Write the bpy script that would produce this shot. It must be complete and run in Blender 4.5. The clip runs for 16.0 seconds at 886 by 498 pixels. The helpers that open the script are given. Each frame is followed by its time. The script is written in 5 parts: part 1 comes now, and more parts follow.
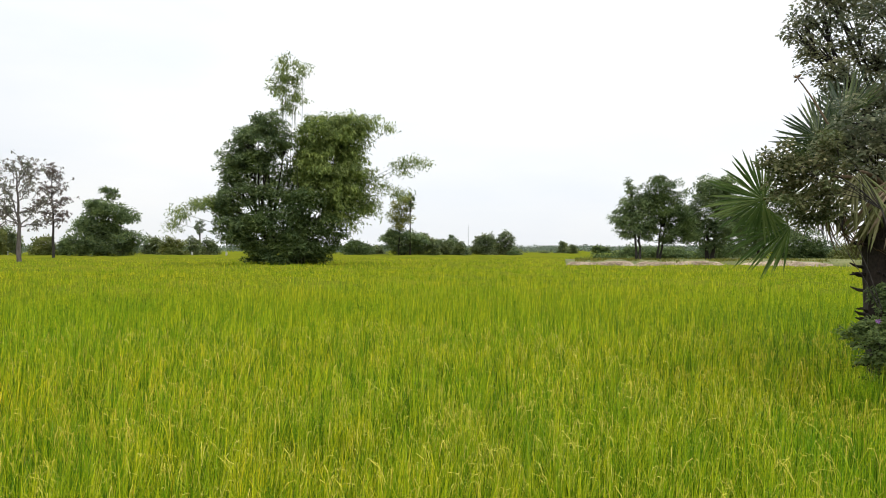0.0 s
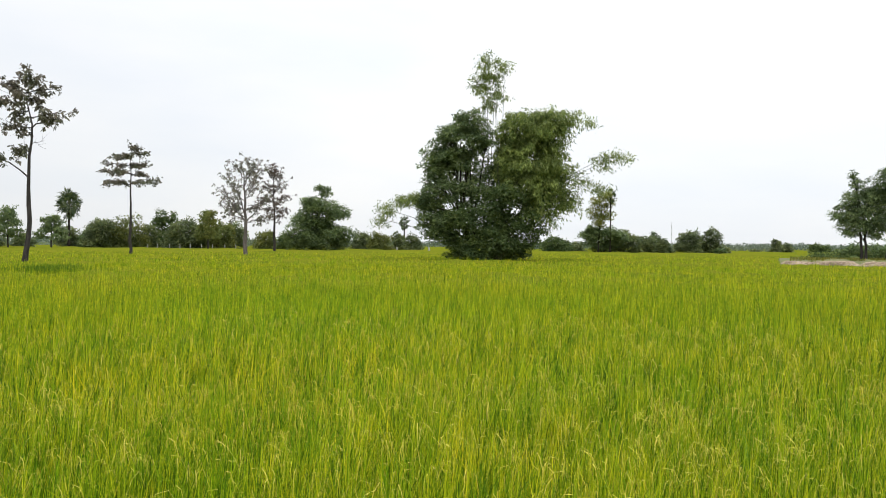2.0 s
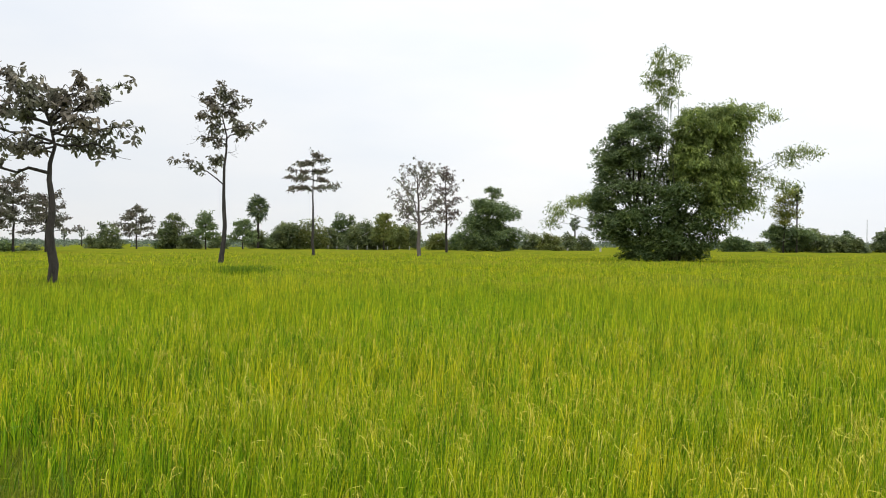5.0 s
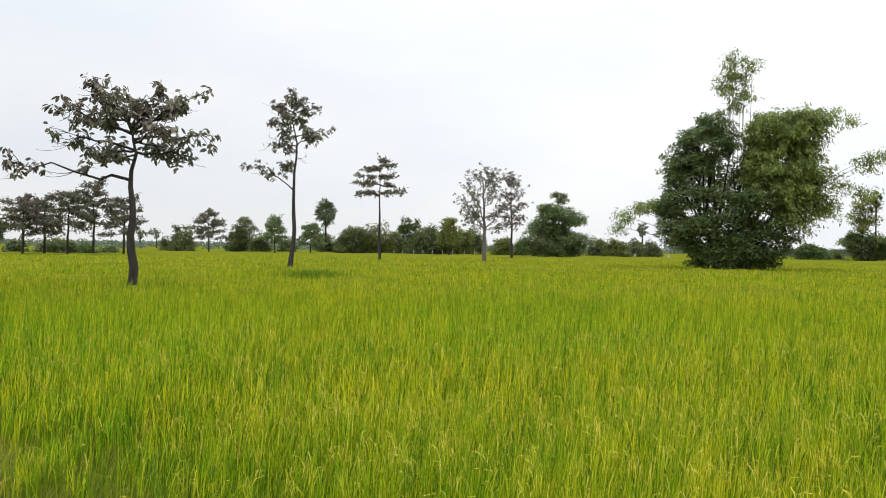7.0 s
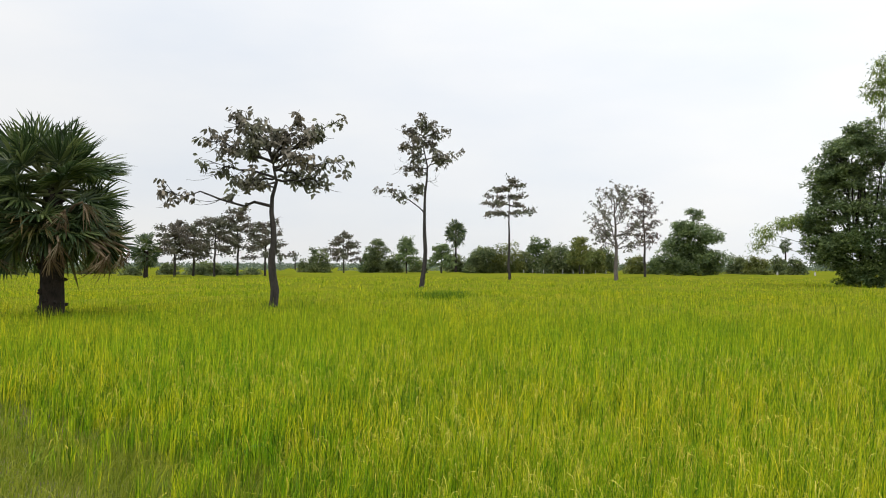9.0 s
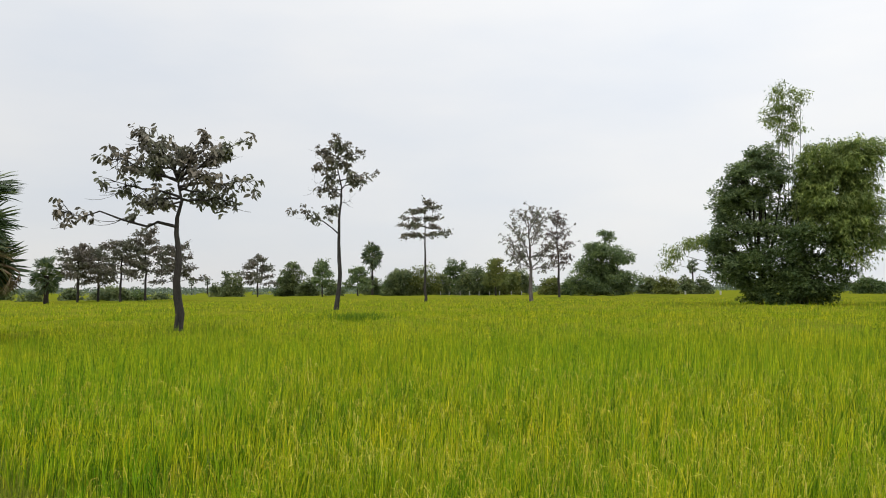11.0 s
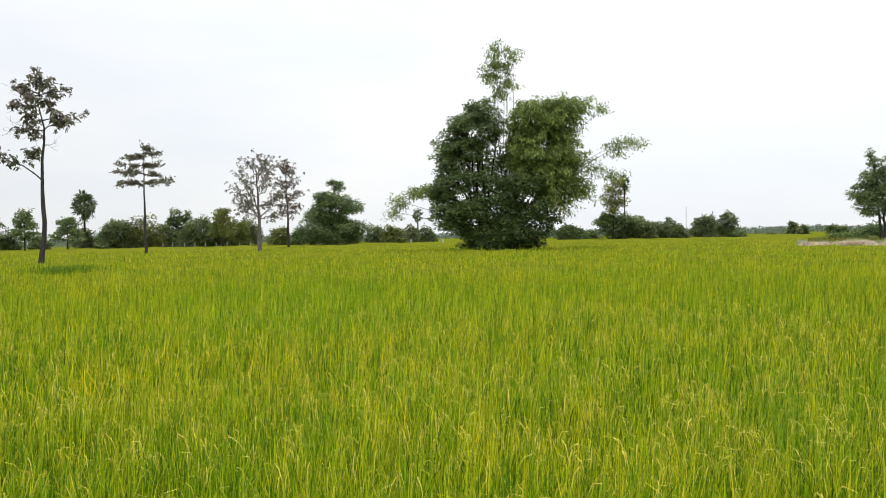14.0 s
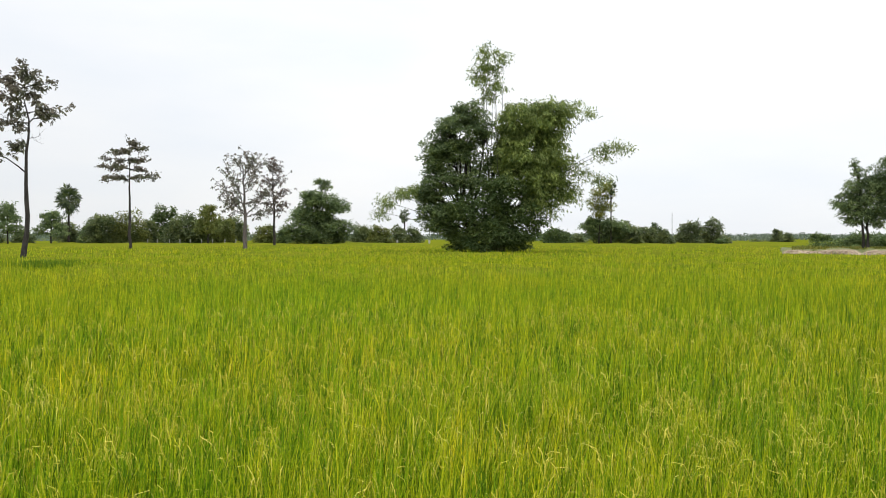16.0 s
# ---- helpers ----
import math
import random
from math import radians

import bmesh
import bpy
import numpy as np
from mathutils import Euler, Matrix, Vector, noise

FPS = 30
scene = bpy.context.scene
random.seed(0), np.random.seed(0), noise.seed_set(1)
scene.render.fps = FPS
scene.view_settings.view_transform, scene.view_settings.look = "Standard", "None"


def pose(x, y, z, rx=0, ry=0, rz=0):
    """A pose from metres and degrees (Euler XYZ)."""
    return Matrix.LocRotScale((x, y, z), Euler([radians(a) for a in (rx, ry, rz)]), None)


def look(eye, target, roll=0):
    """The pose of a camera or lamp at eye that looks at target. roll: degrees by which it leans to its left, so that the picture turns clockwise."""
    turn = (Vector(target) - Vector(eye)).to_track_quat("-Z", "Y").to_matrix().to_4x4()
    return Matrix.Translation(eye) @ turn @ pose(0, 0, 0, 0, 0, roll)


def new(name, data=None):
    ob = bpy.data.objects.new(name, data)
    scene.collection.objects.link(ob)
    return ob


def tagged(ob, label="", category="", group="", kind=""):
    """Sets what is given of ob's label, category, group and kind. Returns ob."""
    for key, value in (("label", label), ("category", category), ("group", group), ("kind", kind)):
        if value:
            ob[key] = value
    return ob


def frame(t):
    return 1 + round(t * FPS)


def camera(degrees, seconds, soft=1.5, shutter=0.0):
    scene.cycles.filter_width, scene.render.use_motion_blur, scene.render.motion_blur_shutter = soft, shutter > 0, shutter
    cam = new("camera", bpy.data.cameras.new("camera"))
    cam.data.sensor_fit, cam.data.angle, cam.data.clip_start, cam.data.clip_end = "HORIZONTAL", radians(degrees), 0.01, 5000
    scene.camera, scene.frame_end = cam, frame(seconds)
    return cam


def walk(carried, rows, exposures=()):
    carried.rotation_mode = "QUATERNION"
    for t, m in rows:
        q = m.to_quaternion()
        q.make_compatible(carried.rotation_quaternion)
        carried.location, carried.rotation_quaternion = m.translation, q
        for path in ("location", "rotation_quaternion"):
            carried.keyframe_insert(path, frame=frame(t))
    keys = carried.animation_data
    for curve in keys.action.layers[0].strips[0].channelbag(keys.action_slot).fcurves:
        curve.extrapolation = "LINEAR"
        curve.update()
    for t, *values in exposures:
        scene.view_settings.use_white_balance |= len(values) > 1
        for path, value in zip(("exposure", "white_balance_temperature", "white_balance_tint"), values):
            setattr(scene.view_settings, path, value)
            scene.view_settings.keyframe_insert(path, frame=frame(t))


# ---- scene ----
cam = camera(55.96, 16.0, 1.0)
PATH = [
    (0.0, (0.001, 0.001, 2.269), (-0.216, 9.999, 2.263), 0.03),
    (0.5, (-0.010, -0.061, 2.290), (-0.575, 9.923, 2.261), 0.13),
    (1.0, (-0.048, -0.137, 2.286), (-1.447, 9.764, 2.254), 0.08),
    (1.5, (-0.081, -0.104, 2.261), (-2.127, 9.684, 2.227), 0.29),
    (2.0, (-0.091, -0.063, 2.229), (-2.646, 9.604, 2.171), 0.52),
    (2.5, (-0.104, -0.091, 2.231), (-2.800, 9.539, 2.168), 0.55),
    (3.0, (-0.117, -0.101, 2.241), (-3.099, 9.443, 2.167), 0.39),
    (3.5, (-0.132, -0.102, 2.247), (-3.793, 9.203, 2.176), 0.23),
    (4.0, (-0.141, -0.129, 2.255), (-4.124, 9.043, 2.195), 0.39),
    (4.5, (-0.140, -0.141, 2.264), (-4.385, 8.913, 2.190), 0.35),
    (5.0, (-0.144, -0.151, 2.273), (-4.596, 8.803, 2.211), 0.26),
    (5.2, (-0.153, -0.226, 2.287), (-4.657, 8.702, 2.220), 0.32),
    (7.5, (-0.037, -0.427, 2.402), (-5.618, 7.871, 2.409), 0.65),
    (8.0, (-0.032, -0.451, 2.430), (-6.190, 7.428, 2.420), 0.46),
    (8.2, (-0.018, -0.476, 2.449), (-6.323, 7.286, 2.454), 0.41),
    (10.3, (-0.129, -0.305, 2.401), (-6.447, 7.427, 2.940), 0.05),
    (10.5, (-0.090, -0.186, 2.397), (-6.205, 7.708, 2.925), 0.02),
    (11.0, (-0.183, -0.001, 2.338), (-5.784, 8.269, 2.817), -0.38),
    (11.5, (-0.190, 0.081, 2.265), (-5.114, 8.780, 2.527), -0.75),
    (12.0, (-0.191, 0.125, 2.244), (-4.440, 9.176, 2.422), -0.92),
    (12.5, (-0.176, 0.158, 2.204), (-3.853, 9.456, 2.374), -1.01),
    (13.0, (-0.146, 0.220, 2.156), (-3.203, 9.741, 2.126), -1.04),
    (13.5, (-0.155, 0.203, 2.143), (-2.864, 9.828, 1.984), -1.03),
    (14.0, (-0.161, 0.186, 2.157), (-2.880, 9.808, 2.002), -1.09),
    (14.5, (-0.155, 0.196, 2.158), (-2.881, 9.815, 2.001), -0.99),
    (15.0, (-0.150, 0.194, 2.175), (-2.885, 9.811, 2.010), -0.71),
    (15.5, (-0.144, 0.205, 2.174), (-2.853, 9.830, 2.026), -0.34),
    (16.0, (-0.131, 0.238, 2.171), (-2.693, 9.903, 2.028), 0.01),
]
EXPOSURES = [(0.0, 0.0), (8.2, 0.0), (10.0, -0.16), (11.5, -0.22), (12.5, -0.22), (13.3, 0.0), (16.0, 0.0)]
walk(cam, [(t, look(eye, target, roll)) for t, eye, target, roll in PATH], EXPOSURES)

# ---- overcast daylight ----
SUN_TURN, SUN_HEIGHT = radians(150), radians(68)
world = bpy.data.worlds.new("overcast_sky")
scene.world = world
world.use_nodes = True
wn, wl = world.node_tree.nodes, world.node_tree.links
wback = wn["Background"]
sky = wn.new("ShaderNodeTexSky")
sky.sky_type, sky.sun_disc, sky.sun_elevation, sky.sun_rotation = "NISHITA", False, SUN_HEIGHT, SUN_TURN
sky_dim = wn.new("ShaderNodeVectorMath")
sky_dim.operation = "SCALE"
sky_dim.inputs["Scale"].default_value = 0.1
wl.new(sky.outputs[0], sky_dim.inputs[0])
way = wn.new("ShaderNodeTexCoord")
squash = wn.new("ShaderNodeMapping")
squash.inputs["Scale"].default_value = (1.0, 1.0, 3.5)
wl.new(way.outputs["Generated"], squash.inputs["Vector"])
cloud = wn.new("ShaderNodeTexNoise")
cloud.inputs["Scale"].default_value, cloud.inputs["Detail"].default_value = 2.2, 7.0
wl.new(squash.outputs[0], cloud.inputs["Vector"])
cover = wn.new("ShaderNodeValToRGB")
cover.color_ramp.elements[0].position, cover.color_ramp.elements[0].color = 0.28, (0.86, 0.905, 0.97, 1)
cover.color_ramp.elements[1].position, cover.color_ramp.elements[1].color = 0.62, (1.0, 1.0, 1.0, 1)
wl.new(cloud.outputs[0], cover.inputs[0])
veil = wn.new("ShaderNodeMix")
veil.data_type = "RGBA"
veil.inputs["Factor"].default_value = 0.9
wl.new(sky_dim.outputs[0], veil.inputs["A"])
wl.new(cover.outputs[0], veil.inputs["B"])
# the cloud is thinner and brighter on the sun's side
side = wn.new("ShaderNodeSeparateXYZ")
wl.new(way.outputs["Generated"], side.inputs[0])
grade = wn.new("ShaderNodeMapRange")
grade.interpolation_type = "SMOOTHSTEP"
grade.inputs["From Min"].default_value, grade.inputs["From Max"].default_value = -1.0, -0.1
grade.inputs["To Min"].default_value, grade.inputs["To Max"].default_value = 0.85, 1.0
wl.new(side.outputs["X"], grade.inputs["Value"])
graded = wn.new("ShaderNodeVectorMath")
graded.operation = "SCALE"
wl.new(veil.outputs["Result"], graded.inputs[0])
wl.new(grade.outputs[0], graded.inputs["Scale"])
# an overcast sky brightens from the horizon to the zenith
height = wn.new("ShaderNodeMapRange")
height.inputs["To Min"].default_value, height.inputs["To Max"].default_value = 0.69, 1.12
wl.new(side.outputs["Z"], height.inputs["Value"])
lifted = wn.new("ShaderNodeVectorMath")
lifted.operation = "SCALE"
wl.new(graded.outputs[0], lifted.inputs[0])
wl.new(height.outputs[0], lifted.inputs["Scale"])
# and most of its light comes from high overhead
crown_sky = wn.new("ShaderNodeMapRange")
crown_sky.interpolation_type = "SMOOTHSTEP"
crown_sky.inputs["From Min"].default_value, crown_sky.inputs["From Max"].default_value = 0.3, 0.95
crown_sky.inputs["To Min"].default_value, crown_sky.inputs["To Max"].default_value = 1.0, 1.75
wl.new(side.outputs["Z"], crown_sky.inputs["Value"])
zenith = wn.new("ShaderNodeVectorMath")
zenith.operation = "SCALE"
wl.new(lifted.outputs[0], zenith.inputs[0])
wl.new(crown_sky.outputs[0], zenith.inputs["Scale"])
wl.new(zenith.outputs[0], wback.inputs["Color"])
wback.inputs["Strength"].default_value = 1.5
sun = new("sun", bpy.data.lights.new("sun", "SUN"))
sun.data.energy, sun.data.angle, sun.data.color = 1.2, radians(30), (1.0, 0.96, 0.9)
sun.matrix_world = look((math.sin(SUN_TURN) * math.cos(SUN_HEIGHT) * 100, math.cos(SUN_TURN) * math.cos(SUN_HEIGHT) * 100, math.sin(SUN_HEIGHT) * 100), (0, 0, 0))


# ---- materials ----
def leaf_material(name, low, mid, high, patch=3.0, patch_tint=(1, 1, 1), thin=0.35, rough=0.5, patch_low=0.42, patch_high=0.6, spec=0.1, clump=0.0):
    """Leaves: a tone of its own for every leaf, patches of another tint over the ground, light coming through."""
    m = bpy.data.materials.new(name)
    m.use_nodes = True
    n, l = m.node_tree.nodes, m.node_tree.links
    surf, out = n["Principled BSDF"], n["Material Output"]
    geo = n.new("ShaderNodeNewGeometry")
    ramp = n.new("ShaderNodeValToRGB")
    ramp.color_ramp.elements[0].color, ramp.color_ramp.elements[1].color = (*low, 1), (*high, 1)
    ramp.color_ramp.elements.new(0.5).color = (*mid, 1)
    l.new(geo.outputs["Random Per Island"], ramp.inputs[0])
    tex = n.new("ShaderNodeTexNoise")
    tex.inputs["Scale"].default_value, tex.inputs["Detail"].default_value = 1 / patch, 3.0
    l.new(geo.outputs["Position"], tex.inputs["Vector"])
    fade = n.new("ShaderNodeMapRange")
    fade.inputs["From Min"].default_value, fade.inputs["From Max"].default_value = patch_low, patch_high
    l.new(tex.outputs[0], fade.inputs["Value"])
    tint = n.new("ShaderNodeMix")
    tint.data_type, tint.blend_type = "RGBA", "MULTIPLY"
    tint.inputs["B"].default_value = (*patch_tint, 1)
    l.new(fade.outputs[0], tint.inputs["Factor"])
    l.new(ramp.outputs[0], tint.inputs["A"])
    shade = tint.outputs["Result"]
    if clump:
        # whole plants differ: some deep green, some turning yellow
        flat = n.new("ShaderNodeMapping")
        flat.inputs["Scale"].default_value = (1 / clump, 1 / clump, 0.25 / clump)
        l.new(geo.outputs["Position"], flat.inputs["Vector"])
        plant = n.new("ShaderNodeTexNoise")
        plant.inputs["Scale"].default_value, plant.inputs["Detail"].default_value = 1.0, 2.0
        l.new(flat.outputs[0], plant.inputs["Vector"])
        hue = n.new("ShaderNodeValToRGB")
        hue.color_ramp.elements[0].position, hue.color_ramp.elements[0].color = 0.36, (0.5, 0.72, 0.7, 1)
        hue.color_ramp.elements[1].position, hue.color_ramp.elements[1].color = 0.66, (1.0, 0.97, 1.0, 1)
        l.new(plant.outputs[0], hue.inputs[0])
        vary = n.new("ShaderNodeMix")
        vary.data_type, vary.blend_type = "RGBA", "MULTIPLY"
        vary.inputs["Factor"].default_value = 1.0
        l.new(shade, vary.inputs["A"])
        l.new(hue.outputs[0], vary.inputs["B"])
        shade = vary.outputs["Result"]
    surf.inputs["Roughness"].default_value = rough
    surf.inputs["Specular IOR Level"].default_value = spec
    l.new(shade, surf.inputs["Base Color"])
    glow = n.new("ShaderNodeBsdfTranslucent")
    l.new(shade, glow.inputs["Color"])
    mix = n.new("ShaderNodeMixShader")
    mix.inputs[0].default_value = thin
    l.new(surf.outputs[0], mix.inputs[1])
    l.new(glow.outputs[0], mix.inputs[2])
    l.new(mix.outputs[0], out.inputs["Surface"])
    return m


def rough_material(name, low, high, scale, stretch=(1, 1, 1), bump=0.3, rough=0.9, fine=8.0):
    """Bark, earth and the like: two scales of noise in colour, and relief."""
    m = bpy.data.materials.new(name)
    m.use_nodes = True
    n, l = m.node_tree.nodes, m.node_tree.links
    surf = n["Principled BSDF"]
    co = n.new("ShaderNodeTexCoord")
    mp = n.new("ShaderNodeMapping")
    mp.inputs["Scale"].default_value = stretch
    l.new(co.outputs["Object"], mp.inputs["Vector"])
    big, small = n.new("ShaderNodeTexNoise"), n.new("ShaderNodeTexNoise")
    big.inputs["Scale"].default_value, big.inputs["Detail"].default_value = scale, 6.0
    small.inputs["Scale"].default_value, small.inputs["Detail"].default_value = scale * fine, 8.0
    l.new(mp.outputs[0], big.inputs["Vector"])
    l.new(mp.outputs[0], small.inputs["Vector"])
    add = n.new("ShaderNodeMath")
    add.operation = "ADD"
    l.new(big.outputs[0], add.inputs[0])
    l.new(small.outputs[0], add.inputs[1])
    ramp = n.new("ShaderNodeValToRGB")
    ramp.color_ramp.elements[0].position, ramp.color_ramp.elements[0].color = 0.38, (*low, 1)
    ramp.color_ramp.elements[1].position, ramp.color_ramp.elements[1].color = 0.64, (*high, 1)
    half = n.new("ShaderNodeMath")
    half.operation, half.inputs[1].default_value = "MULTIPLY", 0.5
    l.new(add.outputs[0], half.inputs[0])
    l.new(half.outputs[0], ramp.inputs[0])
    l.new(ramp.outputs[0], surf.inputs["Base Color"])
    bp = n.new("ShaderNodeBump")
    bp.inputs["Strength"].default_value = bump
    l.new(half.outputs[0], bp.inputs["Height"])
    l.new(bp.outputs[0], surf.inputs["Normal"])
    surf.inputs["Roughness"].default_value = rough
    surf.inputs["Specular IOR Level"].default_value = 0.2
    return m


# wide tone range: bright-lit blades and shaded gaps are put into the colours
RICE = leaf_material("rice_blades", (0.04, 0.09, 0.004), (0.31, 0.415, 0.008), (0.93, 0.75, 0.025), 6.0, (0.78, 0.94, 0.85), 0.34, 0.5, 0.4, 0.62, 0.2, clump=0.3)
FARRICE = leaf_material("far_rice_blades", (0.07, 0.12, 0.005), (0.345, 0.4, 0.011), (0.86, 0.69, 0.033), 9.0, (0.78, 0.92, 0.88), 0.4, 0.6, 0.4, 0.62, 0.1, clump=0.8)
# darker than the blades: shade of the gaps is put into the colour
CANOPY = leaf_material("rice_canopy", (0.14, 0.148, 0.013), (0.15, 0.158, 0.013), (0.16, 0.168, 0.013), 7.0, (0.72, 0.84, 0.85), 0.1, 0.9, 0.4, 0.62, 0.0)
PANICLE = leaf_material("rice_panicles", (0.35, 0.345, 0.03), (0.48, 0.445, 0.05), (0.62, 0.545, 0.1), 3.0, (1.05, 0.95, 0.8), 0.25, spec=0.1)
WEED = leaf_material("weed_blades", (0.06, 0.115, 0.01), (0.105, 0.185, 0.012), (0.18, 0.265, 0.02), 2.0, (0.9, 0.9, 0.9), 0.35)
VERGE = leaf_material("verge_grass", (0.085, 0.125, 0.012), (0.19, 0.245, 0.02), (0.36, 0.37, 0.05), 0.7, (1.0, 0.98, 0.85), 0.35)
BANKGRASS = leaf_material("bank_grass", (0.09, 0.11, 0.02), (0.14, 0.16, 0.03), (0.2, 0.2, 0.05), 4.0, (1.1, 0.95, 0.8), 0.3)
# DARKLEAF and HEDGELEAF are lightened: distance haze is put into their colour
DARKLEAF = leaf_material("dark_leaves", (0.078, 0.113, 0.058), (0.115, 0.163, 0.075), (0.18, 0.236, 0.1), 1.4, (1.5, 1.42, 1.2), 0.42)
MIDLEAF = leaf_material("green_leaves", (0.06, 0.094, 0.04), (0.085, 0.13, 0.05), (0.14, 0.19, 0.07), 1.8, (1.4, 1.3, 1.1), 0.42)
BAMBOOLEAF = leaf_material("bamboo_leaves", (0.09, 0.128, 0.044), (0.16, 0.21, 0.066), (0.28, 0.325, 0.105), 2.0, (1.3, 1.3, 1.1), 0.45)
HEDGELEAF = leaf_material("hedge_leaves", (0.08, 0.106, 0.053), (0.115, 0.148, 0.07), (0.165, 0.2, 0.093), 2.5, (1.5, 1.4, 1.1), 0.4)
OLIVELEAF = leaf_material("olive_leaves", (0.1, 0.128, 0.042), (0.148, 0.18, 0.058), (0.215, 0.245, 0.085), 3.0, (1.1, 1.0, 0.8), 0.45)
VINELEAF = leaf_material("vine_leaves", (0.13, 0.16, 0.045), (0.2, 0.235, 0.065), (0.29, 0.31, 0.1), 1.5, (1.15, 1.0, 0.8), 0.5)
BROWNLEAF = leaf_material("brown_leaves", (0.085, 0.078, 0.062), (0.155, 0.138, 0.108), (0.27, 0.235, 0.185), 2.0, (0.8, 0.95, 0.8), 0.3)
REDLEAF = leaf_material("reddish_leaves", (0.08, 0.062, 0.053), (0.13, 0.102, 0.085), (0.2, 0.155, 0.13), 2.0, (0.85, 0.95, 0.9), 0.35)
GREYLEAF = leaf_material("grey_brown_leaves", (0.09, 0.08, 0.065), (0.14, 0.125, 0.1), (0.21, 0.18, 0.14), 3.0, (0.8, 0.95, 0.8), 0.3)
WORNPALM = leaf_material("worn_palm_fan", (0.04, 0.05, 0.018), (0.075, 0.08, 0.03), (0.16, 0.14, 0.065), 0.8, (1.3, 1.0, 0.9), 0.35, 0.5)
# kept deep: shade inside the palm heads is put into this green
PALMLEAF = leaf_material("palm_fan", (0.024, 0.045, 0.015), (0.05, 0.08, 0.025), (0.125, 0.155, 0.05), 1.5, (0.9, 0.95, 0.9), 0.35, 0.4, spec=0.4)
# brighter green of the young palm, with the daylight on its fans put in
LITPALM = leaf_material("lit_young_palm_fan", (0.06, 0.105, 0.03), (0.105, 0.165, 0.045), (0.18, 0.24, 0.075), 1.0, (0.85, 0.9, 0.85), 0.35, 0.4)
LIMPPALM = leaf_material("limp_palm_fan", (0.13, 0.137, 0.054), (0.22, 0.22, 0.095), (0.34, 0.32, 0.165), 0.5, (0.8, 0.9, 0.8), 0.35, 0.5)
DRYPALM = leaf_material("dry_palm_fan", (0.08, 0.056, 0.034), (0.16, 0.118, 0.074), (0.34, 0.27, 0.185), 1.0, (0.8, 0.75, 0.7), 0.25, 0.8)
# distance haze is put into the colour: pale, greyed green
HAZYLEAF = leaf_material("hazy_far_leaves", (0.1, 0.128, 0.092), (0.125, 0.158, 0.113), (0.15, 0.185, 0.13), 30.0, (0.9, 0.95, 1.0), 0.2)
SHRUBLEAF = leaf_material("brownish_shrub_leaves", (0.078, 0.088, 0.037), (0.138, 0.146, 0.06), (0.245, 0.224, 0.113), 0.4, (0.7, 0.85, 0.75), 0.3)
# paled and greyed: the bright sky's veil is put into the leaf colour
ROADLEAF = leaf_material("roadside_leaves", (0.092, 0.115, 0.074), (0.15, 0.178, 0.108), (0.245, 0.26, 0.17), 0.6, (1.3, 1.15, 1.0), 0.6)
PETAL = leaf_material("purple_petals", (0.25, 0.12, 0.3), (0.32, 0.16, 0.4), (0.4, 0.22, 0.48), 1.0)
BARK = rough_material("bark", (0.02, 0.018, 0.016), (0.055, 0.048, 0.043), 5.0, (1, 1, 0.25), 0.6)
GREYBARK = rough_material("grey_bark", (0.018, 0.016, 0.015), (0.058, 0.051, 0.047), 5.0, (1, 1, 0.25), 0.6)
PALEBARK = rough_material("pale_bark", (0.06, 0.05, 0.045), (0.15, 0.13, 0.118), 4.0, (1, 1, 0.3), 0.5)
PALMBARK = rough_material("palm_bark", (0.01, 0.008, 0.007), (0.038, 0.029, 0.023), 6.0, (1, 1, 0.6), 0.7)
CULM = rough_material("bamboo_culm", (0.05, 0.06, 0.028), (0.12, 0.13, 0.06), 3.0, (1, 1, 0.4), 0.2, 0.6)
STALK = rough_material("palm_stalk", (0.05, 0.064, 0.02), (0.11, 0.12, 0.042), 6.0, (1, 1, 1), 0.3, 0.6)
SOIL = rough_material("field_soil", (0.06, 0.05, 0.028), (0.16, 0.125, 0.07), 0.8, (1, 1, 1), 0.5)
SAND = rough_material("sandy_earth", (0.14, 0.1, 0.068), (0.47, 0.375, 0.275), 0.6, (1, 1, 2.5), 0.6)
TURF = rough_material("dry_turf", (0.07, 0.085, 0.025), (0.17, 0.17, 0.06), 0.5, (1, 1, 1), 0.5)
CONCRETE = rough_material("weathered_concrete", (0.3, 0.29, 0.27), (0.48, 0.465, 0.43), 5.0, (1, 1, 1), 0.2)
STEEL = rough_material("galvanised_steel", (0.3, 0.3, 0.31), (0.42, 0.42, 0.43), 3.0, (1, 1, 1), 0.1, 0.5)


# ---- mesh tools ----
def np_mesh(name, verts, tris, mats, slots=None, smooth=False):
    me = bpy.data.meshes.new(name)
    verts, tris = np.asarray(verts, np.float32), np.asarray(tris, np.int32)
    me.vertices.add(len(verts))
    me.vertices.foreach_set("co", verts.ravel())
    me.loops.add(len(tris) * 3)
    me.loops.foreach_set("vertex_index", tris.ravel())
    me.polygons.add(len(tris))
    me.polygons.foreach_set("loop_start", np.arange(0, len(tris) * 3, 3, dtype=np.int32))
    for m in mats:
        me.materials.append(m)
    if slots is not None:
        me.polygons.foreach_set("material_index", np.asarray(slots, np.int32))
    me.polygons.foreach_set("use_smooth", np.full(len(tris), smooth))
    me.update(calc_edges=True)
    me.validate()
    return me


